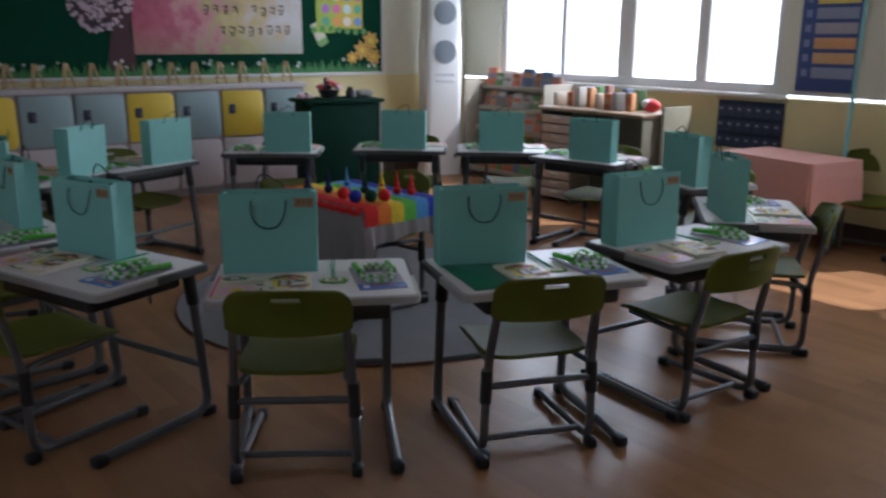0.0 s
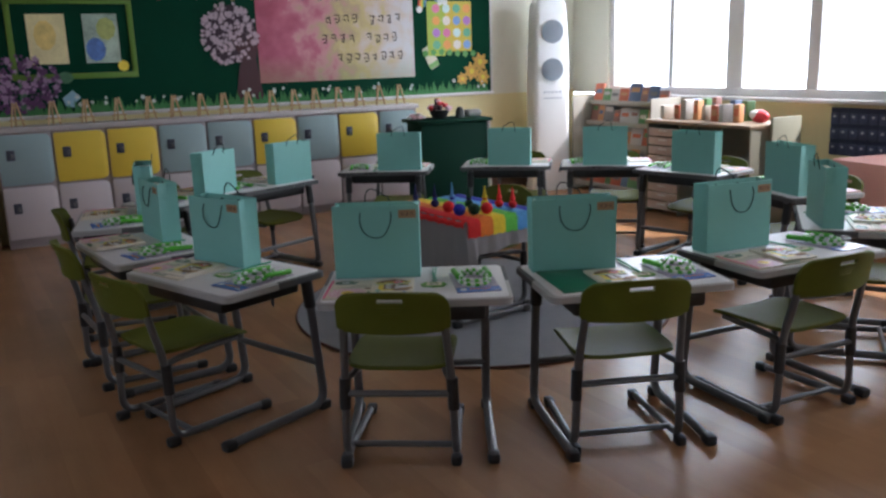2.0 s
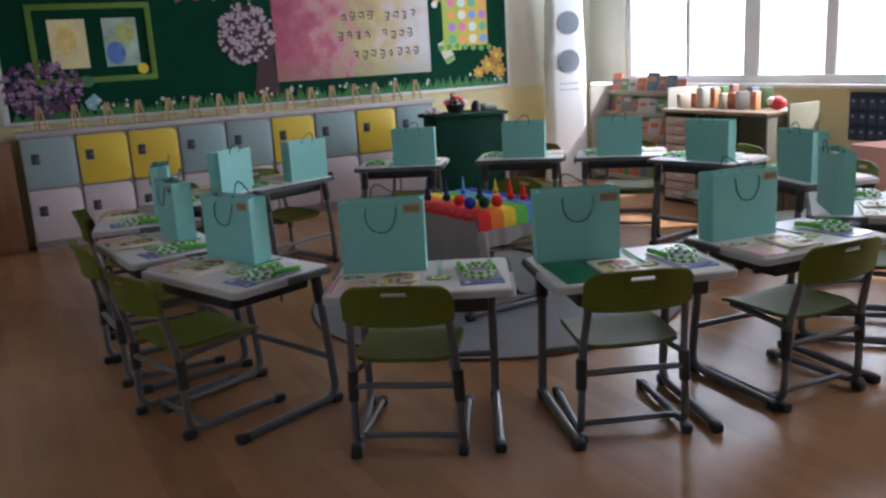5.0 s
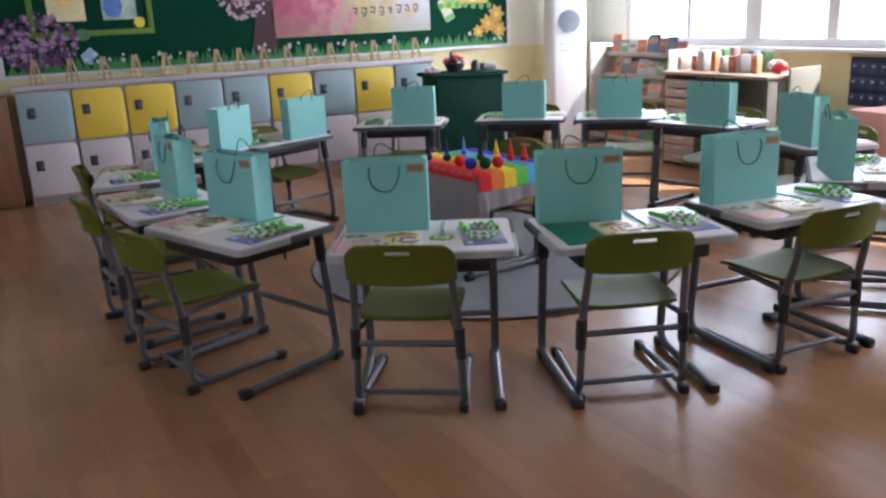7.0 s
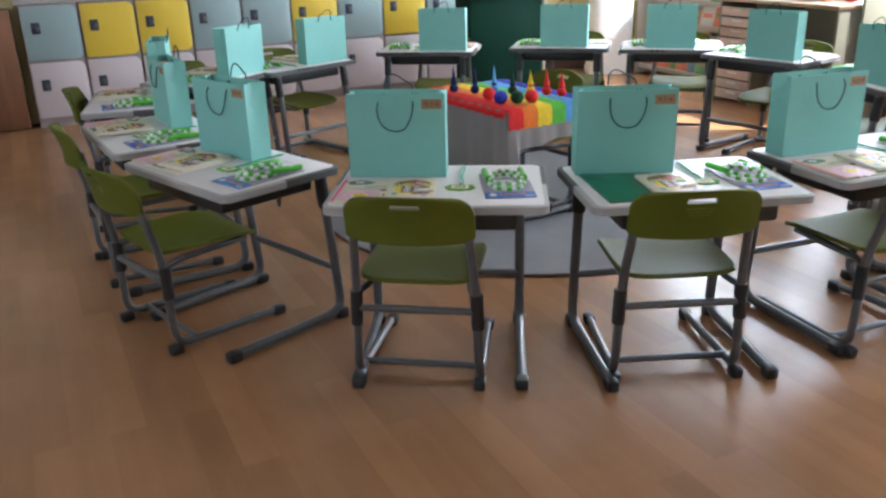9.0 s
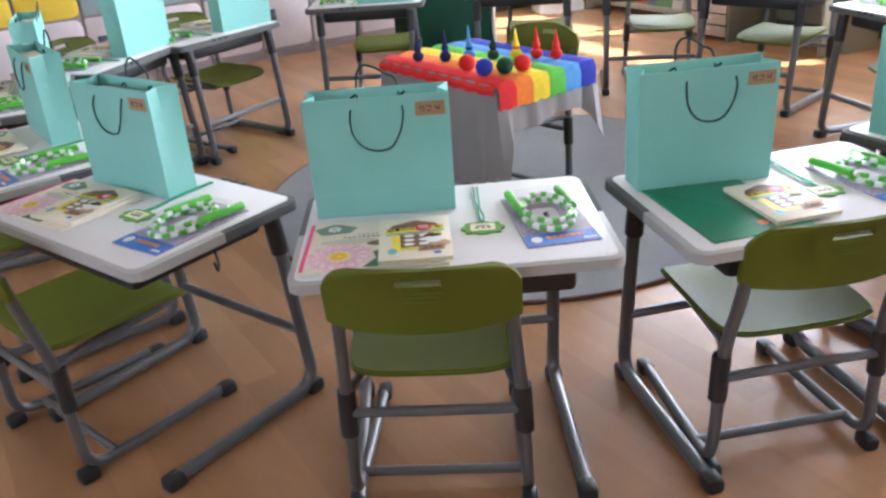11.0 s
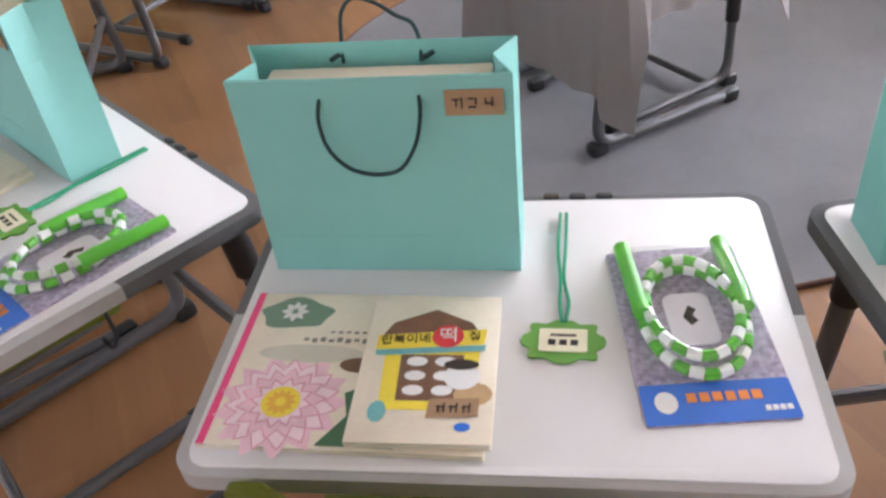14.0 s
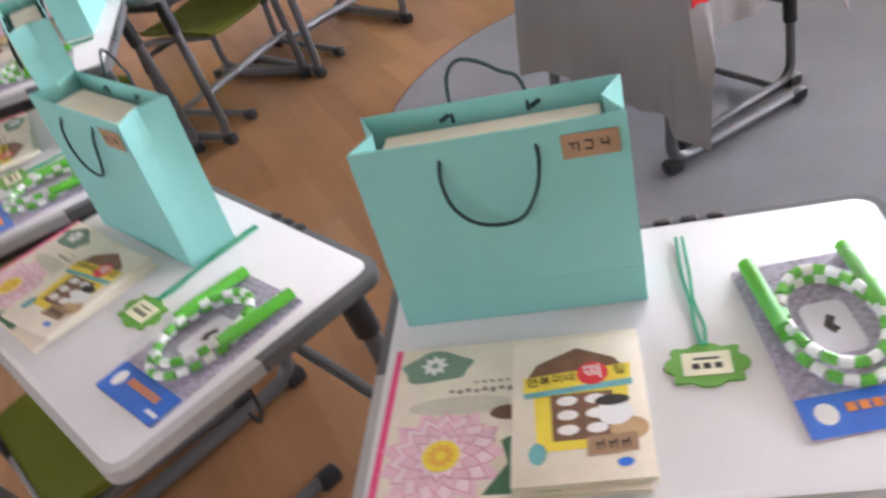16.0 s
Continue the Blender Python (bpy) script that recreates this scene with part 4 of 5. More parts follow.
def small_easel():
    e = thing("easel", "tiny pine display easel on the worktop", "easel", group="small easels")
    for a, b in (((-0.045, -0.02, 0), (-0.012, 0.012, 0.185)), ((0.045, -0.02, 0), (0.012, 0.012, 0.185)), ((0, 0.06, 0), (0, 0.014, 0.175))):
        part("leg", tube(bmesh.new(), [a, b], 0.0075, 6), PINE, e)
    bm = bmesh.new()
    box(bm, (0, -0.012, 0.05), (0.115, 0.02, 0.011), 0.002)
    part("ledge", bm, PINE, e)
    bm = bmesh.new()
    box(bm, (0, 0.009, 0.145), (0.05, 0.009, 0.010))
    part("crosspiece", bm, PINE, e)
    return e


put_easel = copies(small_easel)
for k in range(16):
    put_easel(pose(1.98 + 0.207 * k + (0.04 * k if k < 4 else 0.16) + rnd.uniform(-0.01, 0.01), 6.05 + rnd.uniform(-0.01, 0.01), 0.9435, 0, 0, rnd.uniform(-8, 8)))

# ---- felt board and all that is pinned to it ----
BY = 6.205
BX0, BX1, BZ0, BZ1 = 1.74, 6.38, 1.0, 2.4
board = thing("notice_board", "dark green felt notice board in a white frame", "notice board")
bm = bmesh.new()
box(bm, ((BX0 + BX1) / 2, BY + 0.014, (BZ0 + BZ1) / 2), (BX1 - BX0, 0.024, BZ1 - BZ0))
part("felt", bm, BOARD, board)
bm = bmesh.new()
for z in (BZ0, BZ1):
    box(bm, ((BX0 + BX1) / 2, BY + 0.010, z), (BX1 - BX0 + 0.05, 0.036, 0.028), 0.005)
part("frame_rail", bm, PVC, board)
for x in (BX0, BX1):
    bm = bmesh.new()
    box(bm, (x, BY + 0.010, (BZ0 + BZ1) / 2), (0.05 if x == BX0 else 0.024, 0.035, BZ1 - BZ0 - 0.03), 0.005)
    part("frame_stile", bm, PVC, board)


def upright(x, z, y=BY, rz=0.0):
    """The pose of a flat thing on the board: its x runs along the wall, its y up."""
    return Matrix.Translation((x, y, z)) @ Matrix.Rotation(radians(90), 4, "X") @ Matrix.Rotation(radians(rz), 4, "Z")


def card(name, outline, material, parent, z=0.0, t=0.0015, label=""):
    return part(name, prism(bmesh.new(), outline, z, z + t), material, parent, label)


def blossom_print():
    """Printed photo of pink blossom that fades to pale yellow and white towards the upper right."""
    m = bpy.data.materials.new("blossom_photo")
    m.use_nodes = True
    nt = m.node_tree
    b = nt.nodes["Principled BSDF"]
    b.inputs["Roughness"].default_value = 0.45
    tc = nt.nodes.new("ShaderNodeTexCoord")
    grad = nt.nodes.new("ShaderNodeSeparateXYZ")
    nt.links.new(tc.outputs["Object"], grad.inputs[0])
    noi = nt.nodes.new("ShaderNodeTexNoise")
    noi.inputs["Scale"].default_value, noi.inputs["Detail"].default_value = 6.0, 9
    nt.links.new(tc.outputs["Object"], noi.inputs[0])
    s = nt.nodes.new("ShaderNodeMath")
    s.operation = "MULTIPLY_ADD"
    s.inputs[1].default_value = 0.85
    nt.links.new(noi.outputs[0], s.inputs[0])
    half = nt.nodes.new("ShaderNodeMath")
    half.operation = "MULTIPLY_ADD"
    half.inputs[1].default_value, half.inputs[2].default_value = 0.55, 0.02
    nt.links.new(grad.outputs[0], half.inputs[0])
    nt.links.new(half.outputs[0], s.inputs[2])
    ramp = nt.nodes.new("ShaderNodeValToRGB")
    stops = [(0.0, (0.38, 0.07, 0.12)), (0.22, (0.50, 0.12, 0.19)), (0.34, (0.60, 0.28, 0.29)), (0.45, (0.48, 0.36, 0.20)), (0.55, (0.58, 0.47, 0.20)), (0.68, (0.62, 0.50, 0.40)), (0.85, (0.64, 0.61, 0.62))]
    el = ramp.color_ramp.elements
    el[0].position, el[0].color = stops[0][0], (*stops[0][1], 1)
    el[1].position, el[1].color = stops[-1][0], (*stops[-1][1], 1)
    for p, c in stops[1:-1]:
        e = el.new(p)
        e.color = (*c, 1)
    nt.links.new(s.outputs[0], ramp.inputs[0])
    # a greener lower edge
    low = nt.nodes.new("ShaderNodeMapRange")
    low.inputs[1].default_value, low.inputs[2].default_value = -0.33, -0.12
    low.inputs[3].default_value, low.inputs[4].default_value = 0.75, 0.0
    nt.links.new(grad.outputs[1], low.inputs[0])
    n2 = nt.nodes.new("ShaderNodeMath")
    n2.operation = "MULTIPLY"
    nt.links.new(low.outputs[0], n2.inputs[0])
    nt.links.new(noi.outputs[0], n2.inputs[1])
    mix = nt.nodes.new("ShaderNodeMix")
    mix.data_type = "RGBA"
    mix.inputs[7].default_value = (0.20, 0.26, 0.10, 1)
    nt.links.new(n2.outputs[0], mix.inputs[0])
    nt.links.new(ramp.outputs[0], mix.inputs[6])
    nt.links.new(mix.outputs[2], b.inputs["Base Color"])
    return m


banner = thing("banner", "printed welcome banner with pink blossom and dark handwriting", "banner", upright(4.73, 1.555, BY - 0.002))
card("print", rounded(1.54, 0.73, 0.004), blossom_print(), banner)
for line, (x0, z, n) in enumerate(((-0.10, 0.17, 9), (-0.14, 0.0, 9), (0.0, -0.17, 8))):
    for k in range(n):
        if k == 4 and line != 2:
            continue
        x = x0 + 0.088 * k
        bm = bmesh.new()
        q = [rnd.uniform(-0.010, 0.010) for _ in range(8)]
        zz = z + 1.2 * q[0] + 0.012
        strokes = [((x - 0.022, zz + 0.026 + q[1]), (x + 0.020 + q[2], zz + 0.030)), ((x + 0.018 + q[3], zz + 0.034), (x + 0.016 + q[4], zz - 0.030)), ((x - 0.020 + q[5], zz - 0.004), (x + 0.004, zz - 0.012 + q[6]))]
        if (k + line) % 2:
            strokes.append(((x - 0.016, zz - 0.034 + q[7]), (x + 0.018, zz - 0.036)))
        for (xa, za), (xb, zb) in strokes:
            tube(bm, [(xa, za, 0.002), ((xa + xb) / 2 + q[7] * 0.4, (za + zb) / 2 + q[6] * 0.4, 0.002), (xb, zb, 0.002)], 0.0058, 6, 0.2)
        part("stroke", bm, INK, banner)

frame_g = thing("green_picture_frame", "lime green paper frame with two pale paintings", "picture frame", upright(2.46, 1.60, BY - 0.002))
bm = bmesh.new()
for c, s in (((0, 0.29, 0.004), (0.94, 0.045, 0.012)), ((0, -0.29, 0.004), (0.94, 0.045, 0.012)), ((0.448, 0, 0.004), (0.045, 0.54, 0.011)), ((-0.448, 0, 0.004), (0.045, 0.54, 0.011))):
    box(bm, c, s, 0.003)
part("border", bm, flat("lime_paper", (0.11, 0.21, 0.02)), frame_g)
card("painting", rounded(0.28, 0.385, 0.003, cx=-0.185, cy=0.0), mat("pale_yellow_wash", (0.76, 0.66, 0.36), 0.6, vary=0.25, scale=5), frame_g, 0.001)
card("painting", rounded(0.265, 0.385, 0.003, cx=0.215, cy=0.0), mat("blue_green_wash", (0.38, 0.48, 0.40), 0.6, vary=0.6, scale=5), frame_g, 0.001)
card("brush_patch", ring(0.085, 11, 0.9, 1.1, 0.165, -0.085), mat("blue_wash", (0.10, 0.20, 0.50), 0.6, vary=0.5, scale=14), frame_g, 0.0026, 0.0005)
card("brush_patch", ring(0.075, 9, 1.0, 1.2, 0.255, 0.075), mat("lime_wash", (0.45, 0.50, 0.16), 0.6, vary=0.4, scale=14), frame_g, 0.0026, 0.0005)
card("brush_patch", ring(0.09, 10, 0.9, 1.3, -0.20, 0.03), mat("ochre_wash", (0.76, 0.58, 0.20), 0.6, vary=0.3, scale=12), frame_g, 0.0026, 0.0005)
card("leaf", ring(0.06, 9, 1, 0.8, -0.09, -0.30), LEAF, frame_g, 0.012)
card("flower", ring(0.045, 8, 1, 1, 0.36, -0.22), YELLOW, frame_g, 0.012)


def blossom_cluster(bm, n, cx, cz, rx, rz, r, seed):
    g = random.Random(seed)
    for _ in range(n):
        a, q = g.uniform(0, 2 * math.pi), math.sqrt(g.random())
        rr = r * g.uniform(0.6, 1.3)
        petals(bm, cx + rx * q * math.cos(a), cz + rz * q * math.sin(a), 0.0, rr, 5, g.uniform(0.002, 0.02), g.random() * 6)
    return bm


tree = thing("paper_tree", "brown paper tree with pale pink blossom on the board", "paper tree", upright(3.78, 1.5, BY - 0.002))
card("trunk", [(-0.05, -0.45), (0.20, -0.45), (0.155, -0.1), (0.20, 0.10), (0.13, 0.16), (0.07, 0.04), (0.0, 0.17), (-0.06, 0.10), (0.02, -0.08)], flat("maroon_paper", (0.065, 0.02, 0.025)), tree, 0.0, 0.004)
card("crown", ring(0.245, 18, 0.95, 1.0, -0.06, 0.12), flat("dark_crown_paper", (0.045, 0.02, 0.035)), tree, 0.0, 0.003)
tagged(part("blossom", blossom_cluster(bmesh.new(), 230, -0.06, 0.12, 0.25, 0.26, 0.021, 5), flat("pale_pink_petals", (0.58, 0.44, 0.50)), tree, smooth=False), kind="stuff")
bush = thing("paper_bush", "purple and white paper blossom bush on the board", "paper bush", upright(2.05, 1.26, BY - 0.002))
for material, n, seed in ((flat("purple_petals", (0.13, 0.05, 0.14)), 150, 8), (flat("lilac_petals", (0.42, 0.27, 0.42)), 110, 9)):
    tagged(part("blossom", blossom_cluster(bmesh.new(), n, -0.02, 0.0, 0.30, 0.22, 0.024, seed), material, bush, smooth=False), kind="stuff")
part("stem", prism(bmesh.new(), [(-0.03, -0.24), (0.03, -0.24), (0.02, 0.05), (-0.02, 0.05)], 0, 0.003), LEAF, bush)
card("butterfly", [(0.28, -0.12), (0.36, -0.06), (0.42, -0.12), (0.36, -0.17), (0.40, -0.20), (0.30, -0.19)], flat("pale_blue_paper", (0.30, 0.50, 0.62)), bush, 0.0)

grass = thing("paper_grass", "strip of green paper grass with white flowers along the board", "paper border", upright(0, 1.015, BY - 0.002))
g = random.Random(11)
bm = bmesh.new()
x = BX0 + 0.06
while x < BX1 - 0.04:
    h, w, lean = g.uniform(0.05, 0.13), g.uniform(0.012, 0.03), g.uniform(-0.03, 0.03)
    bm.faces.new([bm.verts.new(p) for p in ((x - w, 0, g.uniform(0, 0.006)), (x + w, 0, 0.004), (x + lean, h, 0.006))])
    x += g.uniform(0.012, 0.03)
tagged(part("blades", bm, flat("grass_paper", (0.05, 0.22, 0.06)), grass, smooth=False), kind="stuff")
bm = bmesh.new()
for _ in range(40):
    petals(bm, g.uniform(2.3, BX1 - 0.05), g.uniform(0.05, 0.13), 0.0, g.uniform(0.012, 0.026), 5, 0.010, g.random() * 6)
tagged(part("white_flowers", bm, flat("white_paper_petals", (0.66, 0.70, 0.66)), grass, smooth=False), kind="stuff")

for k, (x, color, word) in enumerate(((3.235, (0.42, 0.07, 0.10), "우"), (3.55, (0.20, 0.16, 0.14), "리"), (3.85, (0.74, 0.58, 0.14), "가"), (4.19, (0.70, 0.62, 0.60), "어"), (4.48, (0.05, 0.12, 0.18), ""), (4.81, (0.10, 0.14, 0.10), ""), (5.11, (0.74, 0.62, 0.16), "것"))):
    p = thing("pennant", "swallow-tailed paper pennant with one painted letter", "pennant", upright(x, 2.03, BY - 0.004, g.uniform(-3, 3)), group="pennants over the banner")
    card("flag", [(-0.095, 0.13), (0.095, 0.13), (0.095, -0.13), (0.0, -0.09), (-0.095, -0.13)], flat("pennant_paper", color, 0.7), p)
    card("panel", rounded(0.135, 0.16, 0.004, cy=0.025), flat("pennant_panel", tuple(min(0.8, c * 1.15 + 0.02) for c in color), 0.7), p, 0.0016, 0.001)
    if word:
        words("letter", word, 0.14, INK, p, pose(0, 0.022, 0.003))
    else:
        bm = bmesh.new()
        box(bm, (0, 0.05, 0.003), (0.08, 0.016, 0.001))
        box(bm, (0.01, 0.02, 0.0033), (0.016, 0.10, 0.001))
        part("letter", bm, INK, p)
bm = tube(bmesh.new(), [(BX0 + 0.4, BY - 0.006, 2.19), (3.2, BY - 0.006, 2.165), (4.2, BY - 0.006, 2.155), (5.3, BY - 0.006, 2.18), (6.2, BY - 0.006, 2.26)], 0.003, 6)
solid("pennant_string", bm, PINE, "thin brown string that carries the pennants", "string")

hive = thing("class_poster", "yellow paper poster with bright round photos and flowers", "poster", upright(5.92, 1.66, BY - 0.002))
card("sheet", rounded(0.46, 0.48, 0.02), flat("gold_paper", (0.62, 0.47, 0.05)), hive)
card("left_panel", rounded(0.20, 0.52, 0.02, cx=-0.17, cy=-0.02), flat("lime_panel", (0.40, 0.52, 0.06)), hive, 0.0016)
PALETTE = [(0.70, 0.20, 0.35), (0.20, 0.35, 0.65), (0.80, 0.35, 0.08), (0.60, 0.75, 0.70), (0.45, 0.20, 0.55), (0.75, 0.70, 0.60), (0.15, 0.45, 0.25)]
DOTS = [flat("photo_spot", c) for c in PALETTE]
for i in range(4):
    for k in range(4):
        card("photo", ring(0.045, 8, 1, 1, -0.17 + 0.115 * i, 0.17 - 0.115 * k), DOTS[(3 * i + 2 * k) % 7], hive, 0.0035)
for k in range(7):
    a = k * 0.9
    card("star", ring(0.035, 5, 1, 1, -0.30 + 0.09 * k, -0.255 + 0.012 * math.sin(a)), flat("green_star", (0.12, 0.35, 0.08)), hive, 0.005)
rain = thing("paper_rainbow", "small paper rainbow with a white cloud end", "paper rainbow", upright(5.70, 1.87, BY - 0.002))
for k, c in enumerate(((0.70, 0.08, 0.05), (0.80, 0.32, 0.04), (0.80, 0.62, 0.08), (0.15, 0.45, 0.12), (0.15, 0.30, 0.60))):
    r = 0.14 - 0.016 * k
    arc = [(r * math.cos(radians(a)), r * math.sin(radians(a))) for a in range(20, 201, 12)] + [((r - 0.016) * math.cos(radians(a)), (r - 0.016) * math.sin(radians(a))) for a in range(200, 19, -12)]
    card("band", arc, flat("rainbow_band", c), rain, 0.004)
for x, y in ((0.12, 0.05), (0.15, 0.02), (0.10, 0.02), (-0.13, -0.05)):
    card("cloud", ring(0.032, 10, 1, 1, x, y), WHITEP, rain, 0.006)
for x, z, s in ((6.14, 1.22, 0.1), (6.27, 1.16, 0.09), (6.24, 1.31, 0.1), (6.03, 1.15, 0.07)):
    fl = thing("paper_flower", "orange paper flower pinned to the board", "paper flower", upright(x, z, BY - 0.003), group="paper flowers")
    part("petals", petals(bmesh.new(), 0, 0, 0.0, s, 7, 0.004), flat("orange_petals", (0.72, 0.40, 0.07)), fl, smooth=False)
    card("heart", ring(s * 0.28, 10), YELLOW, fl, 0.006)
scroll = thing("paper_scroll", "small cream paper scroll with green edges on the board", "paper cut-out", upright(5.68, 1.37, BY - 0.002, 25))
card("strip", rounded(0.11, 0.22, 0.02), flat("cream_scroll", (0.66, 0.62, 0.46)), scroll)
card("green_edge", rounded(0.11, 0.05, 0.01, cy=-0.08), flat("scroll_green", (0.20, 0.42, 0.12)), scroll, 0.002)

# ---- green counter with the flower basket ----
cnt = thing("green_counter", "dark green counter with a white side and top", "counter", pose(5.34, 5.30, 0, 0, 0, -6))
bm = bmesh.new()
box(bm, (0, 0.0, 0.41), (0.62, 0.36, 0.79), 0.004)
part("front_body", bm, GREENLAM, cnt)
bm = bmesh.new()
box(bm, (0.325, 0.005, 0.41), (0.022, 0.40, 0.80), 0.004)
part("side_panel", bm, SHADEWHITE, cnt)
bm = bmesh.new()
box(bm, (0.0, 0.0, 0.825), (0.70, 0.42, 0.03), 0.006)
part("top", bm, GREENLAM, cnt)
bm = bmesh.new()
box(bm, (0, 0.0, 0.01), (0.58, 0.32, 0.02))
part("plinth", bm, BLACKP, cnt)
CT = cnt.matrix_basis @ pose(0, 0, 0.8405)
bouquet = thing("flower_basket", "dark basket packed with red and dark flowers", "flower basket", CT @ pose(-0.06, 0.02, 0))
part("basket", tube(bmesh.new(), [(0, 0, 0), (0, 0, 0.03), (0, 0, 0.07)], lambda s: 0.06 + 0.03 * s, 16), BLACKP, bouquet)
g = random.Random(3)
for k in range(26):
    a, q = g.uniform(0, 6.28), g.random() ** 0.5
    bm = bmesh.new()
    c = Vector((0.10 * q * math.cos(a), 0.07 * q * math.sin(a), 0.075 + 0.075 * (1 - q) + g.uniform(0, 0.02)))
    ball(bm, c, g.uniform(0.016, 0.028), (1, 1, 0.8), 2)
    for v in bm.verts:
        v.co += (v.co - c) * 0.25 * math.sin(v.co.x * 300) * math.cos(v.co.z * 260)
    part("flower_head", bm, (REDP, flat("dark_flower", (0.05, 0.012, 0.02)), LOTUS)[k % 3], bouquet)
jar = thing("black_jar", "small black jar beside the flower basket", "jar", CT @ pose(0.13, 0.0, 0))
part("body", tube(bmesh.new(), [(0, 0, 0), (0, 0, 0.03), (0, 0, 0.06), (0, 0, 0.075)], lambda s: 0.042 * (1 - 0.3 * s ** 3), 16), BLACKP, jar)
part("lid", tube(bmesh.new(), [(0, 0, 0.075), (0, 0, 0.09)], 0.024, 14), BLACKP, jar)
bm = bmesh.new()
box(bm, (0, 0, 0.03), (0.14, 0.12, 0.06), 0.028, seg=4)
solid("paper_tray", bm, flat("grey_tray", (0.36, 0.36, 0.33)), "small rounded grey tray on the counter", "tray", CT @ pose(0.28, 0.06, 0))
posy = thing("pink_posy", "loose pink and white paper posy", "posy", CT @ pose(-0.26, 0.05, 0.0))
for k in range(14):
    z = 0.014 if k < 9 else 0.036
    part("paper_bloom", ball(bmesh.new(), (g.uniform(-0.07, 0.07), g.uniform(-0.05, 0.05), z), 0.02, (1, 1, 0.7), 2), LOTUS if k % 3 else WHITEP, posy)

# ---- tall air conditioner in the corner ----
ac = thing("air_conditioner", "tall white floor-standing air conditioner with two round grilles", "air conditioner", pose(6.85, 5.88, 0, 0, 0, -18))
ACH = 1.9
bm = bmesh.new()
low = rounded(0.39, 0.30, 0.06)
rings = []
for z, s in ((0.0, 1.06), (0.05, 1.06), (0.07, 1.0), (1.2, 0.97), (1.75, 0.86), (1.86, 0.80), (ACH, 0.62)):
    rings.append([bm.verts.new((x * s, y * (s if z > 1.8 else 1), z)) for x, y in low])
for a, b in zip(rings, rings[1:]):
    for i in range(len(low)):
        bm.faces.new((a[i], a[(i + 1) % len(low)], b[(i + 1) % len(low)], b[i]))
bm.faces.new(rings[0][::-1]), bm.faces.new(rings[-1])
part("cabinet", bm, ACWHITE, ac)
for zc in (1.58, 1.21):
    m = Matrix.Translation((0, -0.150, zc)) @ Matrix.Rotation(radians(90), 4, "X")
    gr = part("grille", prism(bmesh.new(), ring(0.112, 32), 0.0, 0.014, m, 0.004), ACGREY, ac, "round blue-grey air grille")
    for k in range(4):
        loop = [m @ Vector((0.026 * (k + 1) * math.cos(2 * math.pi * i / 28), 0.026 * (k + 1) * math.sin(2 * math.pi * i / 28), 0.016)) for i in range(29)]
        part("grille_ring", tube(bmesh.new(), loop, 0.003, 5), flat("pale_grille_ring", (0.40, 0.44, 0.48)), gr)
bm = bmesh.new()
for k in range(5):
    box(bm, (-0.08 + 0.04 * k, -0.151, 0.99), (0.026, 0.003, 0.018))
box(bm, (0, -0.151, 0.93), (0.19, 0.003, 0.012))
part("control_marks", bm, flat("soft_grey_print", (0.45, 0.47, 0.52)), ac)

# ---- book rack, drawer desk and clutter under the windows ----
RACKWOOD = mat("grey_beige_rack", (0.40, 0.37, 0.31), 0.6, vary=0.08)
rack = thing("book_rack", "stepped grey-beige display rack full of picture books", "book rack", pose(7.12, 5.12, 0, 0, 0, -90))
for s in (-1, 1):
    bm = bmesh.new()
    box(bm, (s * 0.57, 0.08, 0.47), (0.022, 0.36, 0.94), 0.004)
    part("side_panel", bm, RACKWOOD, rack)
for k in range(5):
    bm = bmesh.new()
    box(bm, (0, 0.0 + 0.042 * k, 0.06 + 0.2 * k), (1.116, 0.13, 0.018), 0.003)
    box(bm, (0, -0.062 + 0.042 * k, 0.08 + 0.2 * k), (1.116, 0.012, 0.03), 0.003)
    part("shelf", bm, RACKWOOD, rack)
bm = bmesh.new()
box(bm, (0, 0.25, 0.47), (1.116, 0.014, 0.92))
part("back_panel", bm, RACKWOOD, rack)
BOOKS = [flat("book_jacket", c) for c in ((0.52, 0.14, 0.07), (0.12, 0.26, 0.10), (0.56, 0.50, 0.42), (0.12, 0.17, 0.27), (0.52, 0.26, 0.12), (0.20, 0.20, 0.20), (0.48, 0.46, 0.43), (0.30, 0.15, 0.12))]
g = random.Random(21)
for k in range(5):
    x = -0.55
    while x < 0.42:
        w, h, t = g.uniform(0.08, 0.17), g.uniform(0.13, 0.205), g.uniform(0.008, 0.02)
        b = thing("picture_book", "children's picture book leaning in the rack", "book", rack.matrix_basis @ pose(x + w / 2, -0.02 + 0.042 * k, 0.0705 + 0.2 * k, -12, 0, 0), group="books in the rack")
        bm = bmesh.new()
        box(bm, (0, t / 2, h / 2), (w, t, h), 0.002)
        part("cover", bm, g.choice(BOOKS), b)
        bm = bmesh.new()
        box(bm, (0, -0.0006, h * g.uniform(0.55, 0.75)), (w * 0.7, 0.001, h * 0.22))
        part("title_panel", bm, g.choice(BOOKS), b)
        x += w + g.uniform(0.002, 0.008)

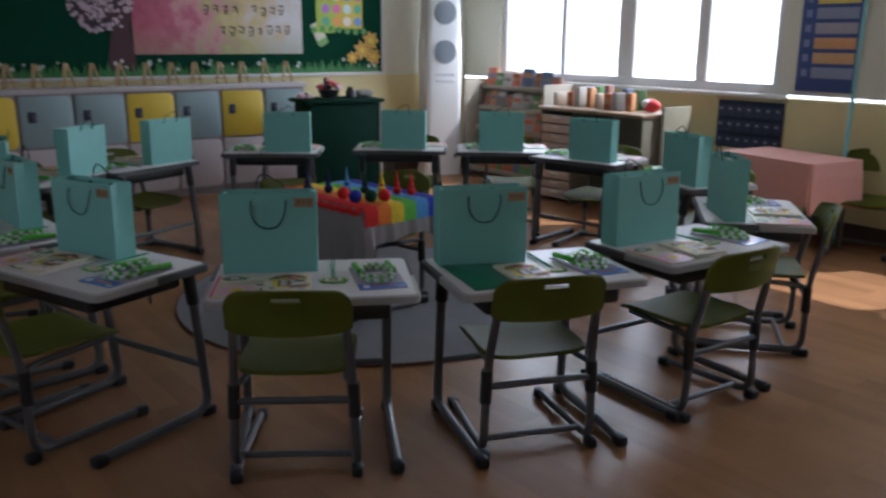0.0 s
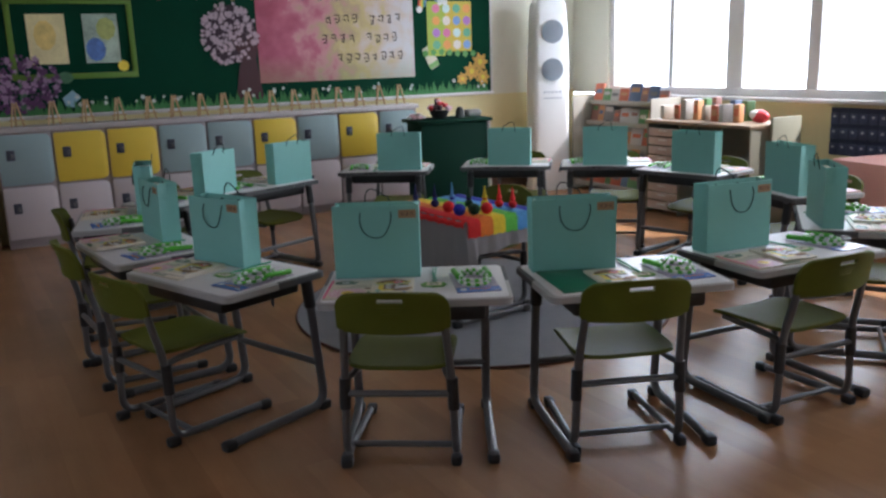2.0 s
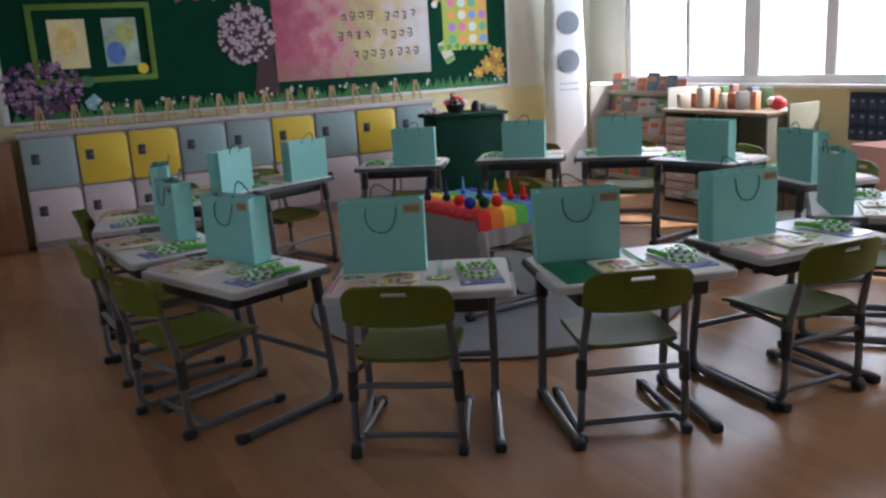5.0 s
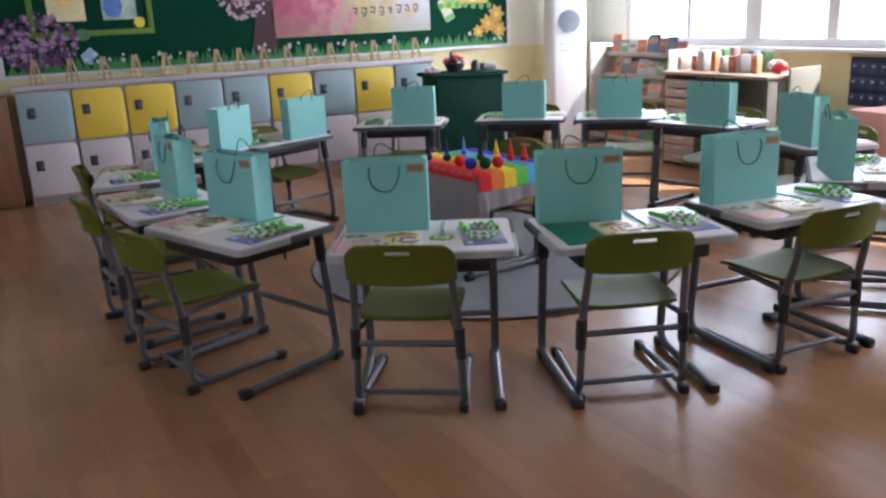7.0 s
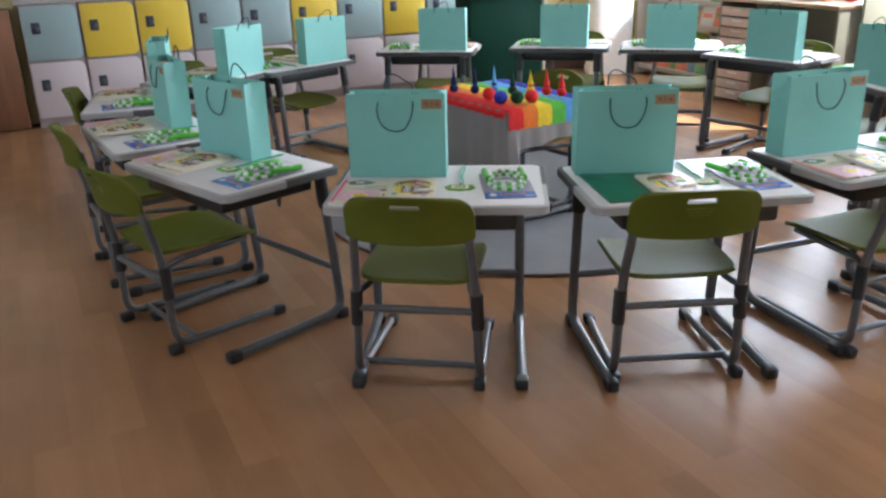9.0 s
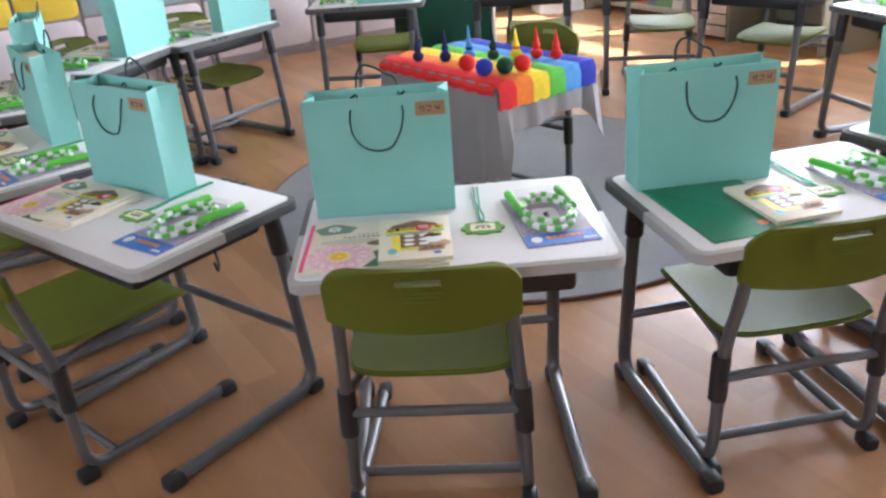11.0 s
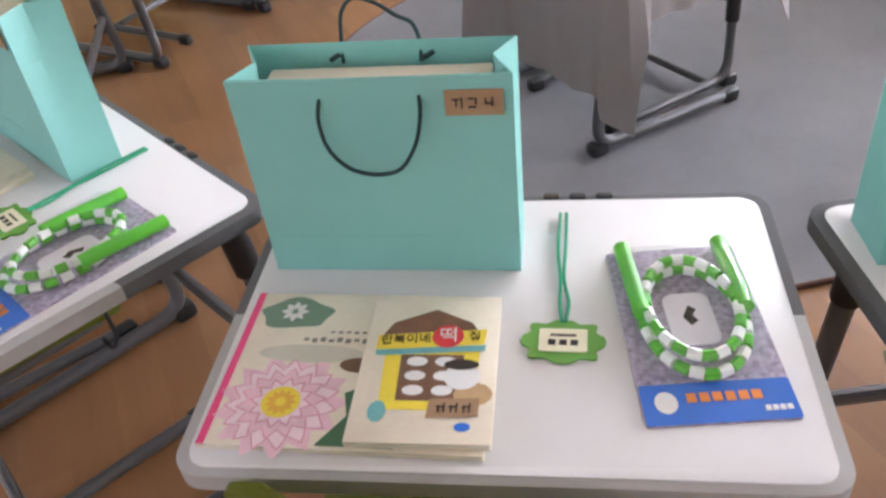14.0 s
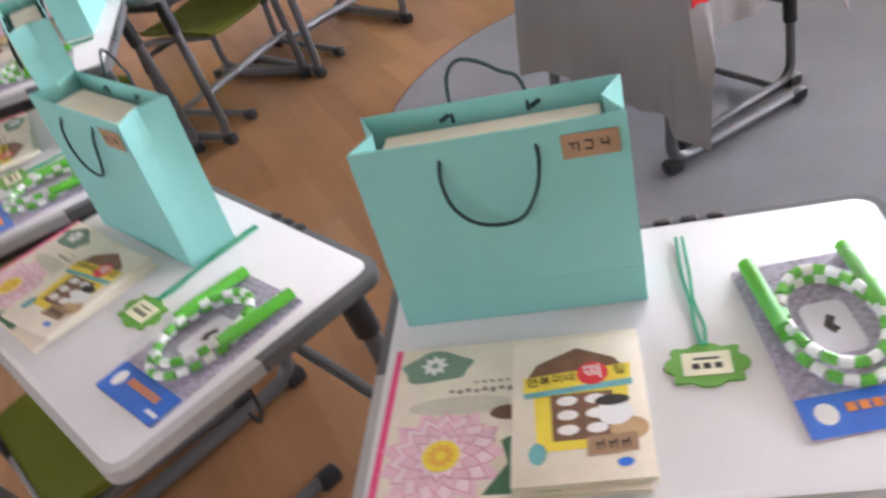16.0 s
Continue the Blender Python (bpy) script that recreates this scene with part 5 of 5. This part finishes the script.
# beige desk panels, greyed and darkened in colour for the shade on them
SHADEGREIGE = mat("shaded_grey_beige_panel", (0.20, 0.19, 0.14), 0.6, vary=0.06)
dd = thing("drawer_desk", "long wooden desk with pale pink drawers", "desk", pose(6.98, 3.72, 0, 0, 0, -90))
bm = bmesh.new()
box(bm, (0, 0.0, 0.775), (1.14, 0.52, 0.03), 0.005)
part("desk_top", bm, mat("tan_wood_top", (0.30, 0.215, 0.14), 0.45, vary=0.15, scale=5, stretch=(1, 8, 8)), dd)
for x in (-0.55, -0.17, 0.55):
    bm = bmesh.new()
    box(bm, (x, 0.0, 0.38), (0.022, 0.48, 0.76), 0.003)
    part("side_panel", bm, SHADEGREIGE, dd)
bm = bmesh.new()
box(bm, (0.0, 0.235, 0.42), (1.10, 0.014, 0.66))
part("back_panel", bm, SHADEGREIGE, dd)
bm = bmesh.new()
box(bm, (0.592, 0.10, 0.42), (0.024, 0.32, 0.84), 0.004)
part("end_panel", bm, mat("grey_olive_panel", (0.27, 0.26, 0.19), 0.6, vary=0.08), dd, "grey-olive end panel")
for k in range(9):
    bm = bmesh.new()
    box(bm, (-0.36, -0.235, 0.065 + 0.078 * k), (0.345, 0.02, 0.068), 0.004)
    dr = part("drawer", bm, flat("pale_pink_drawer", (0.56, 0.44, 0.38)), dd)
    bm = bmesh.new()
    box(bm, (-0.36, -0.250, 0.078 + 0.078 * k), (0.09, 0.012, 0.012), 0.003)
    part("drawer_pull", bm, SHADEWHITE, dr)
DTOP = dd.matrix_basis @ pose(0, 0, 0.7905)
for k in range(16):
    w, d, h = g.uniform(0.045, 0.07), g.uniform(0.06, 0.10), g.uniform(0.09, 0.20)
    bx = thing("storage_box", "small coloured box of school things on the desk", "box", DTOP @ pose(-0.48 + 0.054 * k + g.uniform(-0.012, 0.012), 0.10 if k % 2 else -0.06 + g.uniform(-0.03, 0.03), 0, 0, 0, g.uniform(-12, 12)), group="boxes on the drawer desk")
    bm = bmesh.new()
    box(bm, (0, 0, h / 2), (w, d, h), 0.004)
    part("carton", bm, BOOKS[(k * 3 + 2) % 8], bx)
    bm = bmesh.new()
    box(bm, (0, -d / 2 - 0.001, h * 0.55), (w * 0.7, 0.0015, h * 0.4))
    part("carton_label", bm, BOOKS[(k * 5 + 2) % 8], bx)
pouch = thing("red_pouch", "bright red and white soft pouch in the sunlight", "pouch", DTOP @ pose(0.45, -0.02, 0))
pouch.scale = (0.72, 0.72, 0.72)
bm = ball(bmesh.new(), (0, 0, 0.07), 0.085, (1.3, 0.8, 0.8), 3)
part("pouch_body", bm, REDP, pouch)
part("pouch_flap", ball(bmesh.new(), (-0.05, -0.03, 0.09), 0.06, (1.0, 0.8, 0.8), 3), WHITEP, pouch)
# ---- pocket hanger, class poster and pole on the window wall ----
hang = thing("pocket_hanger", "navy fabric wall pocket with rows of small pockets", "wall pocket", pose(X1 - 0.012, 2.73, 0.715, 0, 0, -90))
bm = bmesh.new()
box(bm, (0, 0, 0), (0.56, 0.012, 0.36), 0.004)
part("backing", bm, NAVY, hang)
for r in range(3):
    for k in range(7):
        bm = bmesh.new()
        box(bm, (-0.24 + 0.08 * k, -0.011, 0.10 - 0.115 * r), (0.07, 0.012, 0.082), 0.005)
        part("pocket", bm, flat("slate_pocket", (0.045, 0.06, 0.12)), hang)
        bm = bmesh.new()
        box(bm, (-0.24 + 0.08 * k, -0.0185, 0.115 - 0.115 * r), (0.02, 0.003, 0.016))
        part("number_tab", bm, flat("pale_tab", (0.35, 0.38, 0.45)), hang)
bm = bmesh.new()
box(bm, (0, 0.0, 0.20), (0.60, 0.02, 0.026), 0.004)
part("hanging_rail", bm, BEIGE, hang)

plan = thing("timetable_poster", "dark blue wall poster with orange, yellow and grey rows", "poster", pose(X1 - 0.008, 2.17, 1.42, 0, 0, -90))
bm = bmesh.new()
box(bm, (0, 0, 0), (0.44, 0.008, 0.86), 0.001)
part("sheet", bm, POSTERBLUE, plan)
for k, c in enumerate(((0.70, 0.33, 0.12), (0.76, 0.62, 0.16), (0.30, 0.34, 0.48), (0.42, 0.38, 0.45), (0.70, 0.36, 0.16), (0.66, 0.40, 0.20), (0.30, 0.34, 0.48))):
    bm = bmesh.new()
    box(bm, (0.04, -0.005, 0.30 - 0.1 * k), (0.30, 0.004, 0.074), 0.001)
    part("lesson_strip", bm, flat("timetable_row", c), plan)
    bm = bmesh.new()
    box(bm, (-0.165, -0.005, 0.30 - 0.1 * k), (0.04, 0.004, 0.05), 0.001)
    part("row_number", bm, flat("row_number", (0.25, 0.30, 0.55)), plan)
pole = thing("pole", "thin pale cyan pole leaning against the wall", "pole")
part("shaft", tube(bmesh.new(), [(7.22, 1.86, 0.0), (7.41, 1.93, 1.62)], 0.013, 10), CYAN, pole)
part("tip", ball(bmesh.new(), (7.412, 1.931, 1.63), 0.018), CYAN, pole)

# ---- table with the pink cloth by the window ----
PT = pose(7.0, 2.11, 0, 0, 0, 81)
pt = thing("side_table", "small table under a pale pink cloth", "table", PT)
bm = bmesh.new()
box(bm, (0, 0, 0.575), (0.74, 0.46, 0.03), 0.006)
part("tabletop", bm, DESKTOP, pt)
for sx in (-1, 1):
    for sy in (-1, 1):
        part("leg", tube(bmesh.new(), [(sx * 0.32, sy * 0.18, 0), (sx * 0.32, sy * 0.18, 0.56)], 0.014, 10), STEEL, pt)
pc = thing("pink_tablecloth", "pale pink cloth over the table, bright in the sun", "tablecloth", PT)
bm = bmesh.new()
out = rounded(0.77, 0.49, 0.03, 6)
rings = []
for j in range(8):
    f = j / 7
    row = []
    for i, (x, y) in enumerate(out):
        k = 1 + f * (0.05 + 0.022 * math.sin(i * 1.9))
        row.append(bm.verts.new((x * k, y * k, 0.594 - f * (0.30 + 0.03 * math.sin(i * 0.7)))))
    rings.append(row)
for a, b in zip(rings, rings[1:]):
    for i in range(len(out)):
        bm.faces.new((a[i], a[(i + 1) % len(out)], b[(i + 1) % len(out)], b[i]))
bm.faces.new(rings[0])
bmesh.ops.recalc_face_normals(bm, faces=bm.faces)
bmesh.ops.solidify(bm, geom=list(bm.faces), thickness=0.002)
part("sheet", bm, PINKCLOTH, pc)
put_chair(pose(7.36, 1.72, 0, 0, 0, 110))
